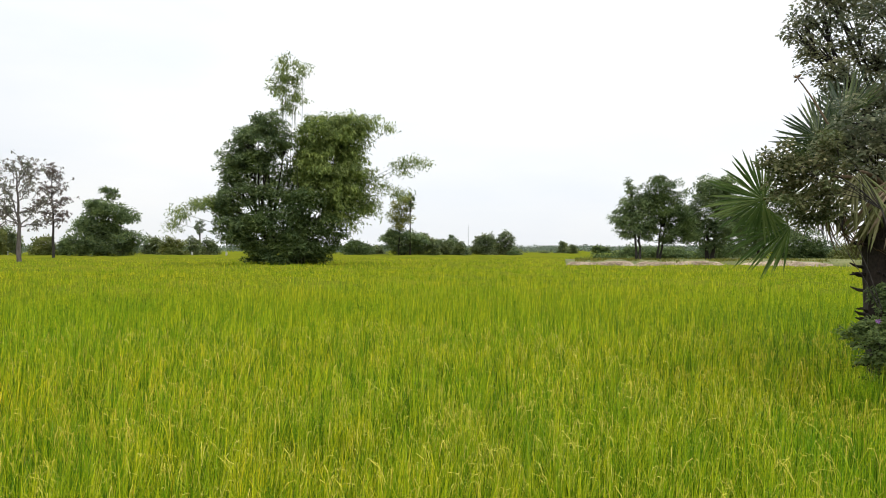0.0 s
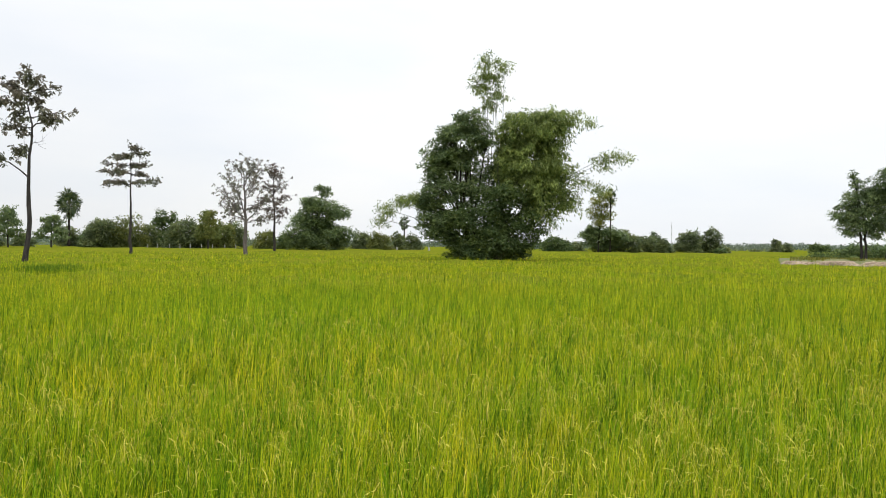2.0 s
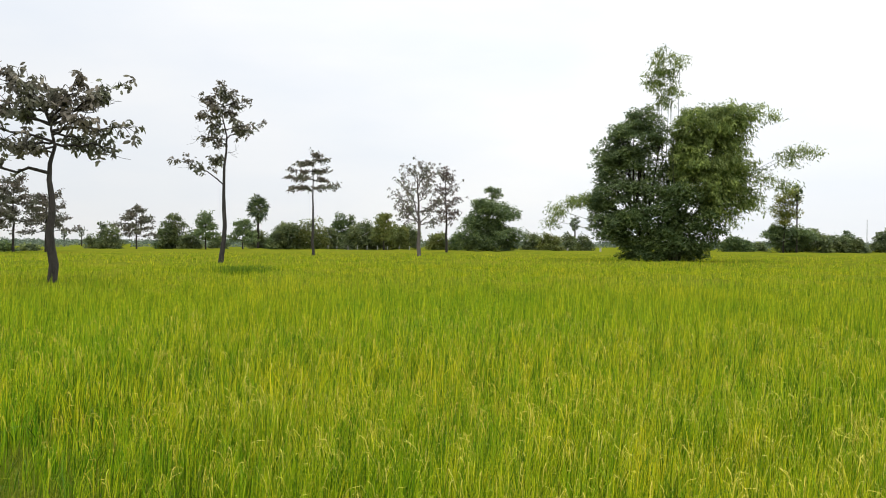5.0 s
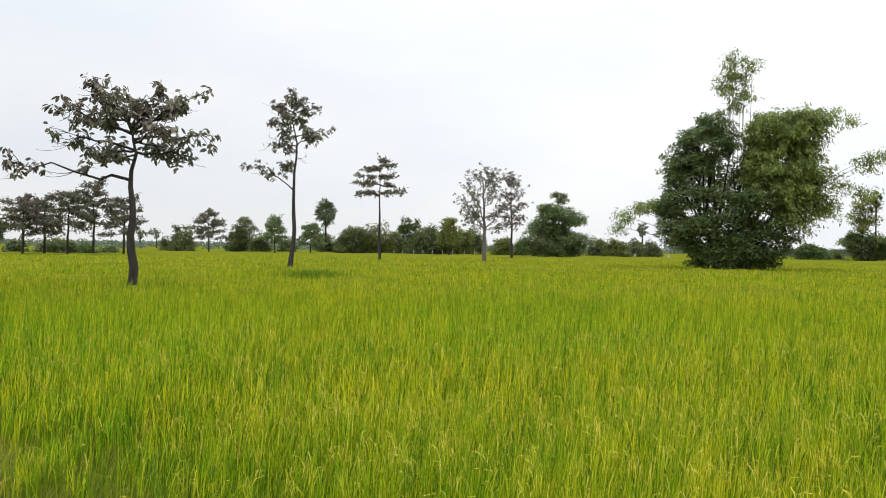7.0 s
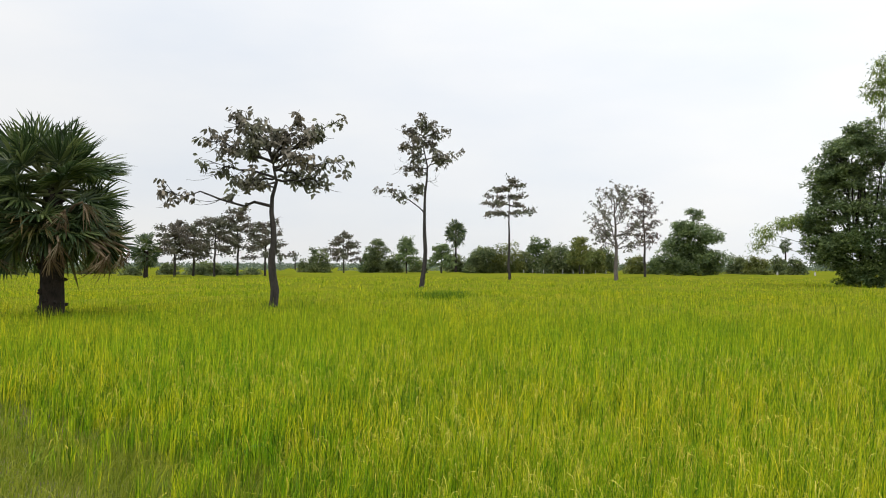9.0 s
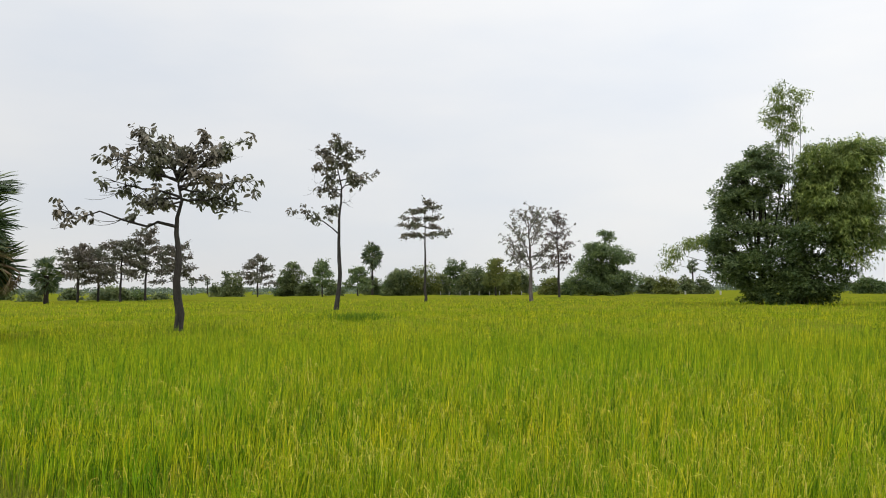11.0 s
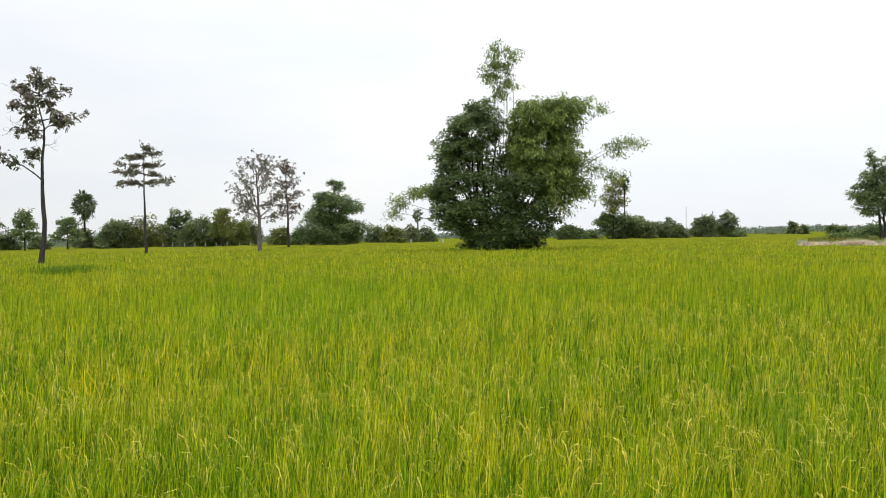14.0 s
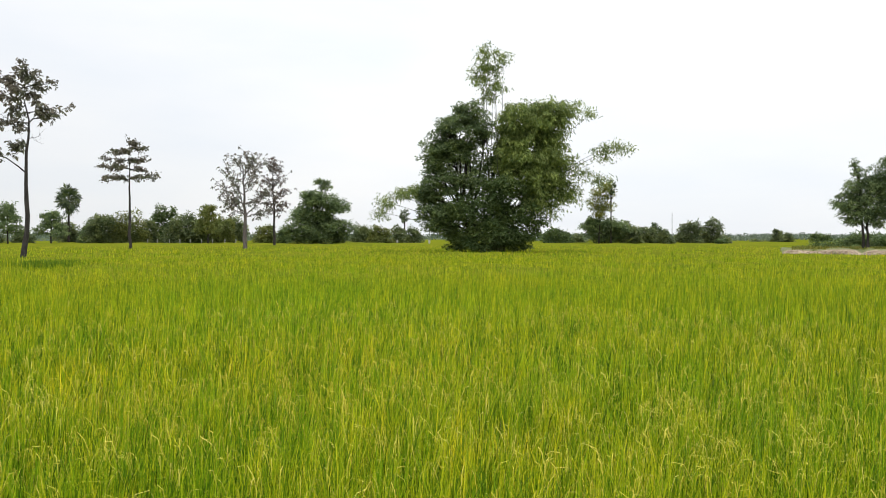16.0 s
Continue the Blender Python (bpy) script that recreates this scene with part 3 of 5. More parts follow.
def build_rice():
    rng = np.random.default_rng(7)
    g = Geo()
    for r0, r1, hills, per, width, segs, share in ((2.2, 9, 42, 23, 0.0082, 3, 0.068), (9, 17, 34, 15, 0.0115, 2, 0.035), (17, 32, 22, 9, 0.02, 1, 0.0), (32, 60, 11, 7, 0.038, 1, 0.0), (60, 130, 1.6, 7, 0.075, 1, 0.0)):
        hx, hy = ring(rng, r0, r1, hills)
        ok = field_edge(hx, hy) > np.where(rng.random(len(hx)) < 0.1, -1.5, 1.7 * rng.random(len(hx)) ** 2 - 0.3)
        hx, hy = hx[ok], hy[ok]
        x, y = np.repeat(hx, per), np.repeat(hy, per)
        edge = np.clip(field_edge(x, y) / 1.6, 0.0, 1)
        tall = crop_height(x, y) * (0.72 + 0.28 * edge) * rng.uniform(*((0.66, 1.06) if r0 < 15 else (0.84, 1.2)), len(x)) * np.repeat(rng.uniform(0.78, 1.12, len(hx)), per)
        spread = 0.05 if r1 < 18 else 0.12
        x, y = x + rng.normal(0, spread, len(x)), y + rng.normal(0, spread, len(x))
        z0 = np.zeros(len(x)) if r1 < 10 else tall * 0.2
        far = rng.random(len(x)) < np.clip((np.hypot(x, y) - 14) / 22, 0, 1)
        for slot, m in ((0, ~far), (3, far)):
            if m.any():
                v, f = blade_set(rng, x[m], y[m], z0[m], (tall - z0)[m], width * rng.uniform(0.6, 1.3, m.sum()), 0.19 if segs > 1 else 0.24, segs)
                g.add(v, f, slot)
        if r1 < 18:
            # flag leaves that bow right over
            pick = rng.random(len(x)) < 0.06
            n = pick.sum()
            v, f = blade_set(rng, x[pick], y[pick], tall[pick] * 0.5, rng.uniform(0.3, 0.5, n), width * rng.uniform(0.6, 1.0, n), 0.75, 4, (0.4, 0.1), 1.1)
            g.add(v, f, 0)
        if share:
            pick = rng.random(len(x)) < share
            px, py, pt = x[pick], y[pick], tall[pick]
            n = len(px)
            a = rng.uniform(0, 2 * np.pi, n)
            out = rng.uniform(0.08, 0.2, n)
            v, f = [], []
            base = pt * 0.93
            w = width * (0.33 if r1 < 10 else 0.36)
            pts = [(0, 0), (0.35, 0.1), (0.75, 0.085), (1.1, -0.02)]
            rows = []
            for q, up in pts:
                c = np.stack([px + np.cos(a) * out * q, py + np.sin(a) * out * q, base + up * rng.uniform(0.7, 1.2, n)], 1)
                s = np.stack([-np.sin(a), np.cos(a), 0.4 * np.ones(n)], 1) * (w * (0.35 if q == 0 else 0.75 if q < 1 else 0.3))
                rows += [c - s, c + s]
            v = np.stack(rows, 1).reshape(-1, 3)
            k = np.array([(0, 1, 3), (0, 3, 2), (2, 3, 5), (2, 5, 4), (4, 5, 7), (4, 7, 6)])
            g.add(v, (np.arange(n)[:, None, None] * 8 + k[None]).reshape(-1, 3), 1)
            if r1 < 18:
                # grains that hang from the nodding head
                t = rng.integers(1, 4, n * 5)
                own = np.repeat(np.arange(n), 5)
                at = v.reshape(n, 8, 3)[own, t * 2] + rng.normal(0, 0.012, (n * 5, 3))
                g.leaves(at, rng.normal(0, 0.5, (n * 5, 3)) + (0, 0, -0.7), 0.024, 0.005 * (1 if r1 < 10 else 1.4), rng, 1)
    # the closed crop further off, where single plants melt together; its dark colour holds the gaps' shade
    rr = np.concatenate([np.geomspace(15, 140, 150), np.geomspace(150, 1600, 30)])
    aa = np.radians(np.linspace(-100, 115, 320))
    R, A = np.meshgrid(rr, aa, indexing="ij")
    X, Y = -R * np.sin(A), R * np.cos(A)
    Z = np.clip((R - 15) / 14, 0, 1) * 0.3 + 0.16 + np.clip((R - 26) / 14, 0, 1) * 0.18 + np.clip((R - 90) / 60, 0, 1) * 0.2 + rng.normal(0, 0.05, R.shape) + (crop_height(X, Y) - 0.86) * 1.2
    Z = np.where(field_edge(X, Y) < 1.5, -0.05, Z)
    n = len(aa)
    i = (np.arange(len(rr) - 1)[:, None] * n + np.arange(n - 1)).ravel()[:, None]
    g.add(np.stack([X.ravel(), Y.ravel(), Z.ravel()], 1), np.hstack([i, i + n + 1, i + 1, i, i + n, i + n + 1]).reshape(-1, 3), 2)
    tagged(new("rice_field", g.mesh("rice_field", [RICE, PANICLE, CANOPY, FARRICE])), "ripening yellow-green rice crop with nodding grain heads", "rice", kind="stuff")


def build_verge():
    rng = np.random.default_rng(11)
    g = Geo()
    near, wide = ring(rng, 2.0, 12, 1100, 22, 84), ring(rng, 12, 24, 120, 50, 84)
    rim = ring(rng, 6, 17, 330, 50, 74)
    hx, hy = np.concatenate([near[0], wide[0], rim[0]]), np.concatenate([near[1], wide[1], rim[1]])
    e = field_edge(hx, hy)
    ok = (e < 1.9) & (e > -3.0) & (rng.random(len(hx)) < np.where(e > -1.2, 1, 0.5))
    x, y = hx[ok], hy[ok]
    v, f = blade_set(rng, x, y, verge_rise(x, y), rng.uniform(0.12, 0.36, len(x)) * rng.uniform(0.5, 1.4, len(x)), rng.uniform(0.004, 0.009, len(x)), 0.6, 2)
    g.add(v, f)
    tagged(new("verge_grass", g.mesh("verge_grass", [VERGE])), "short dull weeds and grass beside the track", "grass", kind="stuff")


def build_weeds():
    rng = np.random.default_rng(12)
    g = Geo()
    for cx, cy, sx, sy, n in ((-31.0, 36.4, 0.8, 1.1, 900), (-29.6, 35.9, 0.9, 0.8, 200), (7.5, 19.0, 2.4, 2.2, 900), (6.0, 12.5, 0.9, 1.4, 500)):
        x, y = rng.normal(cx, sx, n), rng.normal(cy, sy, n)
        v, f = blade_set(rng, x, y, np.full(n, 0.3 if cx > 0 else 0.4), rng.uniform(0.45, 0.75, n), rng.uniform(0.01, 0.022, n) * (2 if cx < 0 else 1), 0.25, 3)
        g.add(v, f, 0)
    # paler grass round the foot of the young palm
    x, y = rng.normal(4.55, 0.5, 1800), rng.normal(8.2, 0.35, 1800)
    v, f = blade_set(rng, x, y, np.full(1800, 0.1), rng.uniform(0.5, 0.95, 1800), rng.uniform(0.006, 0.011, 1800), 0.3, 3)
    g.add(v, f, 1)
    x, y = rng.uniform(3.8, 5.2, 2400), rng.normal(8.65, 0.15, 2400)
    v, f = blade_set(rng, x, y, np.full(2400, 0.15), rng.uniform(0.65, 1.02, 2400), rng.uniform(0.007, 0.012, 2400), 0.22, 3)
    g.add(v, f, 1)
    tagged(new("weed_patch", g.mesh("weed_patch", [WEED, RICE])), "darker green weeds and grass standing among the rice", "weeds", kind="stuff")


build_ground()
build_rice()
build_verge()
build_weeds()


# ---- sandy bank with its trees ----
def build_bank():
    rng = np.random.default_rng(21)
    xs = np.linspace(9.2, 75, 170)
    prof = ((0.0, 0.2), (0.5, 0.72), (0.65, 1.0), (1.3, 1.1), (2.2, 1.16), (5, 1.2), (14, 1.15), (30, 0.9), (45, 0.3))
    v = []
    for i, x in enumerate(xs):
        y0 = 80.5 - 0.16 * (x - 8.5) + 0.9 * math.sin(x * 0.7) + 0.5 * math.sin(x * 1.9 + 1) + rng.normal(0, 0.15)
        fade = min(1, (x - 9.2) / 1.6) * (1 - 0.55 * math.exp(-((x - 25.2) / 0.9) ** 2) - 0.3 * math.exp(-((x - 16.5) / 0.5) ** 2)) * (1 + 0.08 * math.sin(x * 0.9) + rng.normal(0, 0.03))
        for d, z in prof:
            v.append((x + d * 0.14 + rng.normal(0, 0.06), y0 + d * (1 + 0.3 * math.sin(x * 1.3)), z * fade * 0.95))
    k = len(prof)
    v_x = np.array(v)[:, 0]
    i = (np.arange(len(xs) - 1)[:, None] * k + np.arange(k - 1)).ravel()[:, None]
    turf = np.repeat(((i[:, 0] % k) >= 3) | (v_x[i[:, 0]] > 33.5) | (np.abs(v_x[i[:, 0]] - 25.2) < 0.7), 2)
    me = np_mesh("earth_bank", v, np.hstack([i, i + k, i + k + 1, i, i + k + 1, i + 1]).reshape(-1, 3), [SAND, TURF], turf, True)
    tagged(new("earth_bank", me), "low bank of bare sandy earth with a crumbling edge", "bank", kind="structure")
    g = Geo()
    n = 22000
    x, d = rng.uniform(11, 72, n), rng.uniform(-0.8, 42, n)
    y = 80.5 - 0.16 * (x - 8.5) + 1.0 + d
    ok = (np.sin(x * 0.5) * np.sin(y * 0.6) + rng.normal(0, 0.5, n) > -0.5) & (d > np.where(x < 32.5, 0.7 + 0.5 * np.sin(x * 0.8), -0.8))
    x, y, d = x[ok], y[ok], d[ok]
    x = x + d * 0.14
    z = np.interp(d, [-1, 0, 2, 5, 14, 30, 42], [0.46, 0.9, 1.09, 1.08, 1.05, 0.81, 0.39])
    vv, f = blade_set(rng, x, y, z - 0.05, rng.uniform(0.12, 0.36, len(x)), rng.uniform(0.04, 0.11, len(x)), 0.4, 2)
    g.add(vv, f)
    tagged(new("bank_grass", g.mesh("bank_grass", [BANKGRASS])), "patchy grass on top of the sandy bank", "grass", kind="stuff")


build_bank()
RA = [
    (-1.6, 0.0, 5.8, 1.3, 1.6), (0.2, 0.0, 6.6, 1.4, 1.5), (-0.9, 0.0, 7.2, 0.9, 0.8), (-1.0, 0.0, 4.7, 1.2, 1.0),
    (0.6, 0.0, 4.9, 1.2, 1.1), (-1.1, 0.0, 9.4, 0.45, 0.45), (-0.8, 0.0, 8.4, 0.5, 0.6), (-0.6, 0.0, 3.9, 1.3, 0.9), (0.9, 0.0, 3.8, 1.0, 0.9),
]
RD = [
    (0.2, 0.0, 8.6, 1.7, 1.3), (-0.7, 0.0, 7.5, 1.5, 1.3), (1.3, 0.0, 7.7, 1.5, 1.4), (0.4, 0.0, 6.3, 2.0, 1.3),
    (1.8, 0.0, 6.0, 1.2, 1.2), (0.2, 0.0, 9.5, 0.9, 0.6), (2.1, 0.0, 4.3, 1.3, 1.1), (0.2, 0.0, 4.8, 1.2, 1.0),
    (1.0, -0.3, 3.5, 1.4, 1.0), (3.2, 0.0, 3.6, 1.3, 1.0), (2.9, 0.0, 5.4, 1.2, 1.2), (-0.7, 0.0, 4.4, 1.0, 0.9),
]
RB = [
    (-0.85, 0.0, 7.48, 1.86, 2.23), (0.67, 0.0, 6.75, 2.23, 3.16), (-1.53, 0.0, 4.65, 1.86, 1.86), (0.17, 0.0, 3.93, 2.23, 1.86),
    (2.17, 0.0, 4.97, 1.86, 2.23), (1.17, 0.0, 8.86, 1.67, 1.11),
]
RC = [
    (-0.71, 0.0, 5.93, 2.81, 3.62), (1.74, 0.0, 6.64, 2.81, 3.22), (0.35, 0.0, 3.66, 3.62, 1.81),
]
leafy_tree("tree", (19.03, 90.01), RA, "dark green tree with a drooping crown on the sandy bank", "tree", DARKLEAF, BARK, 0.26, 0.13, 0.9, 31, 0.13, 2, 0.4, z=1.05, group="trees on the bank", droop=0.7, size=0.5)
leafy_tree("tree", (21.3, 90.6), RD, "feathery lighter green tree on the sandy bank", "tree", MIDLEAF, BARK, 0.22, 0.09, 0.9, 34, 0.11, 2, 0.4, z=1.05, group="trees on the bank", size=0.46)
leafy_tree("tree", (27.58, 93.00), RB, "dense dark green tree on the sandy bank", "tree", DARKLEAF, BARK, 0.26, 0.14, 1.1, 32, 0.2, 2, 0.4, z=1.05, group="trees on the bank")
leafy_tree("tree", (35.13, 98.95), RC, "dense dark green tree behind the fan palm", "tree", DARKLEAF, BARK, 0.26, 0.14, 1.1, 33, 0.2, 2, 0.4, z=0.98, group="trees on the bank")
for i, (bx, by, w, h) in enumerate(((42, 104, 3.2, 4.0), (47, 100, 2.8, 2.6), (53, 104, 3.5, 4.5), (60, 98, 3.0, 3.5), (33, 108, 3.0, 2.6), (19, 114, 2.0, 1.3), (24, 115, 3.2, 2.2), (29, 117, 3.2, 2.2), (37, 112, 2.8, 2.7))):
    leafy_tree("bush", (bx, by), [(0, 0, h * 0.5, w, h * 0.5), (w * 0.6, 0, h * 0.4, w * 0.6, h * 0.4), (-w * 0.6, 0, h * 0.35, w * 0.6, h * 0.35)], "green bush in the grass on the bank", "bush",
               OLIVELEAF if i == 1 else MIDLEAF, BARK, 0.34, 0.17, 1.0, 40 + i, 0.08, 2, 0.3, group="bushes on the bank", z=0.65)

# ---- bamboo clump and the trees grown into it ----
BROAD = [
    (-2.5, 0.0, 12.4, 2.3, 1.6), (-5.2, 0.0, 10.7, 1.3, 1.1), (-4.2, 0.0, 12.1, 1.2, 0.95), (-1.64, 0.0, 14.11, 1.71, 1.37),
    (-1.48, 0.0, 11.83, 1.71, 2.0), (-3.18, 0.0, 10.11, 2.57, 1.71), (-4.75, 0.0, 9.24, 1.28, 1.0), (-4.03, 0.0, 7.54, 2.42, 1.57),
    (-5.73, 0.0, 5.82, 1.57, 1.57), (-4.58, 0.0, 4.11, 1.85, 1.28), (-2.04, 0.0, 8.4, 2.28, 2.0),
] + [(-5.4, 0.0, 5.0, 1.5, 1.5), (-4.6, 0.0, 3.2, 1.5, 1.5), (-5.9, 0.0, 6.4, 1.1, 0.9), (-1.5, 0.0, 15.0, 1.2, 0.8), (0.1, 0.0, 12.4, 0.9, 1.4)]
THICK = [
    (0.54, 0.0, 6.42, 3.42, 2.0), (-1.44, 0.0, 4.13, 3.42, 2.57), (2.27, 0.0, 4.43, 2.85, 2.71), (-2.86, 0.0, 2.98, 1.85, 1.85),
    (3.41, 0.0, 3.29, 1.71, 2.14), (-0.01, 0.0, 2.42, 4.28, 1.43), (4.54, 0.0, 6.72, 2.0, 1.71),
] + [(-3.2, 0.0, 1.5, 1.2, 1.2), (3.4, 0.0, 1.5, 1.1, 1.2), (-2.0, 0.0, 0.9, 1.5, 0.9), (1.6, 0.0, 0.9, 1.5, 0.9), (-0.4, -1.2, 1.3, 1.8, 1.3), (0.2, -1.4, 3.2, 1.6, 1.4), (-2.6, -0.8, 2.2, 1.4, 1.6), (2.6, -0.9, 2.2, 1.6, 1.5), (0.9, 0.4, 7.6, 1.2, 1.3), (0.5, 0.7, 9.2, 0.9, 1.2), (4.8, 0.0, 3.4, 1.2, 1.4), (4.2, 0.0, 2.2, 1.2, 1.2)]
BAM = [
    (3.64, 0.0, 14.14, 2.28, 1.85), (5.64, 0.0, 13.86, 2.28, 2.0), (6.78, 0.0, 14.87, 1.71, 1.28), (4.51, 0.0, 11.29, 3.14, 2.57),
    (6.6, 0.0, 10.45, 1.9, 2.2), (5.4, 0.0, 8.3, 2.4, 2.0), (7.2, 0.0, 7.6, 1.2, 0.9), (2.81, 0.0, 10.43, 1.43, 2.28),
    (8.2, 0.0, 6.6, 0.9, 0.6), (5.3, 0.0, 5.8, 1.4, 1.2),
]
TALL = [
    (0.04, 0.0, 20.96, 0.86, 0.8), (1.47, 0.0, 20.26, 1.2, 1.03), (-0.09, 0.0, 19.54, 1.14, 1.0), (0.77, 0.0, 18.68, 1.57, 1.0),
    (-0.37, 0.0, 17.97, 1.0, 0.86), (1.06, 0.0, 17.26, 1.28, 0.86), (0.64, 0.0, 16.26, 1.14, 0.71),
]
SPRAY = [
    (8.49, 0.0, 15.02, 1.14, 0.8), (9.78, 0.0, 14.17, 0.8, 0.68), (12.8, 0.0, 11.05, 1.71, 0.63), (11.37, 0.0, 10.9, 1.14, 0.51),
    (11.09, 0.0, 9.9, 0.8, 0.4), (10.53, 0.0, 7.9, 1.57, 0.63), (9.1, 0.0, 8.46, 1.14, 0.71), (-6.88, 0.0, 7.09, 1.14, 0.57),
    (-8.3, 0.0, 6.66, 1.28, 0.51), (-9.73, 0.0, 5.8, 0.91, 0.8), (-10.29, 0.0, 4.65, 0.51, 0.68), (6.26, 0.0, 4.74, 0.86, 0.86),
]
CLUMP = (-17.68, 82.73)
leafy_tree("broadleaf_tree", CLUMP, BROAD, "tall dark green broadleaf tree grown into the bamboo", "tree", DARKLEAF, BARK, 0.3, 0.16, 1.0, 51, 0.28, 2, 0.3, deep=1.1, swell=1.0)
# shade at the clump's foot is put into the colour by darker MIDLEAF
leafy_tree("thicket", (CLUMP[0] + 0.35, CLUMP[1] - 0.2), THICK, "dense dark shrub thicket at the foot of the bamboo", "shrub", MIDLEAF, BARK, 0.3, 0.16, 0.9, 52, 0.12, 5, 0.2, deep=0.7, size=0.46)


def bamboo_clump():
    rng = np.random.default_rng(53)
    root = thing("bamboo_clump", CLUMP, "large bamboo clump with arching feathery culms", "bamboo")
    leaf = Geo()
    tops = [(b, 1.0) for b in TALL] + [(b, 0.8) for b in BAM] + [(b, 0.8) for b in SPRAY]
    for i, ((x, y, h, rx, rz), _) in enumerate(tops):
        for _ in range(2 if len(TALL) <= i < len(TALL) + len(BAM) else 1):
            g = Geo()
            sx = rng.uniform(-0.6, 2.6) if abs(x) < 8 else rng.uniform(0, 2) * (1 if x > 0 else -1)
            tip = np.array((x + rng.normal(0, rx * 0.3), rng.normal(0, 0.8), h + rz * rng.uniform(-0.6, 0.3)))
            foot = np.array((sx * 0.7 + 0.4, rng.normal(0, 0.8), -0.1))
            s = np.linspace(0, 1, 9)[:, None]
            rise = 0.25 if i < len(TALL) else 0.9
            path = foot + (tip - foot) * np.hstack([s ** (1.6 if rise > 0.5 else 1.1), s, s ** (0.75 if rise > 0.5 else 1.0)])
            g.tube(path, np.linspace(0.06, 0.015, 9), 6)
            part("culm", g.mesh("culm", [CULM], True), root)

    def plume(c, d, tufts, per, spread, length, width):
        """An arching branch end with drooping tufts of narrow leaves all along it."""
        s = np.repeat(np.sort(rng.random(tufts)), per)[:, None]
        size = np.linalg.norm(d)
        at = c + d * (s - 0.4) * 1.8 + np.array((d[0] * 0.5, d[1] * 0.5, -1.1 * size)) * s * s
        n = len(at)
        at = at + rng.normal(0, spread, (n, 3)) * (1, 1, 0.7)
        way = d / size * 0.5 + rng.normal(0, 0.45, (n, 3)) + (0, 0, -0.75)
        leaf.leaves(at, way, length, width, rng, face=rng.normal(0, 0.5, (n, 3)) + (0, 0, 0.6) + d / size * 0.6)

    filled = BAM + [(2.2, 0.3, 12.6, 1.0, 1.9), (2.0, 0.3, 9.6, 1.0, 1.6), (1.5, 0.2, 10.6, 0.6, 1.2)]
    for x, y, h, rx, rz in filled:
        for _ in range(int(8.5 * (rx * rx + 2 * rx * rz))):
            u = sphere_dirs(1, rng)[0]
            c = np.array((x, y, h)) + u * rng.uniform(0.4, 1.0) * np.array((rx * 1.05, rx, rz * 1.15))
            d = u * (0.8, 0.8, 0.3) + np.array((0.3 * np.sign(x - 1.5), 0, 0.55)) + rng.normal(0, 0.3, 3)
            plume(c, d * rng.uniform(0.6, 1.15) / np.linalg.norm(d), 10, 4, 0.22, 0.44, 0.13)
    for blobs, k, tufts, per, spread in (([(a, b, c + 0.2, d * 1.1, e * 1.1) for a, b, c, d, e in TALL], 11, 9, 4, 0.24), ([(a + 0.6, b, c + 0.3, d * 1.2, e) for a, b, c, d, e in SPRAY if a > 0], 7, 8, 4, 0.3), ([b for b in SPRAY if b[0] < 0], 12, 9, 5, 0.3)):
        for x, y, h, rx, rz in blobs:
            for _ in range(max(5, int(k * rx))):
                u = sphere_dirs(1, rng)[0]
                c = np.array((x, y, h)) + u * rng.uniform(0.2, 0.9) * np.array((rx, rx * 0.9, rz))
                d = np.array((0.45 * np.sign(x - 1.5) + rng.normal(0, 0.5), rng.normal(0, 0.5), 0.6))
                plume(c, d * rng.uniform(0.4, 0.9) / np.linalg.norm(d), tufts, per, spread, 0.38, 0.095)
    part("foliage", leaf.mesh("foliage", [BAMBOOLEAF]), root)


bamboo_clump()

# ---- single trees out in the rice ----
T1 = [
    (-0.14, 5.05, -5.0, 5.65, 0.3, 1), (-0.12, 5.95, -1.5, 5.95, -0.7, 1), (-0.12, 6.3, -2.9, 7.0, 0.3, 1), (-0.06, 6.97, -3.07, 7.81, -0.4, 1),
    (-0.06, 6.97, -2.17, 9.22, 0.4, 1), (-0.06, 7.12, -0.97, 8.54, 0.0, 1), (-0.03, 7.12, 2.8, 9.0, 0.3, 1), (-0.06, 6.75, 2.96, 7.07, -0.3, 1),
    (-0.05, 6.24, 2.3, 6.2, 0.6, 1), (-0.03, 7.12, 0.97, 8.85, -0.9, 1), (-0.06, 7.04, -1.46, 8.45, -1.3, 1), (-0.03, 7.04, 0.1, 8.52, 1.5, 1),
    (-0.05, 6.6, 1.27, 7.24, -1.6, 1), (-0.08, 6.31, -1.45, 6.12, 1.6, 1), (-0.06, 6.68, 1.57, 6.65, 1.5, 1), (-0.1, 5.87, -3.26, 6.5, 0.0, 0),
    (-0.06, 7.1, 0.3, 8.2, 0.2, 1), (-0.06, 7.0, 2.0, 8.3, -0.3, 1), (-0.06, 7.0, -2.0, 8.0, 0.5, 1),
]
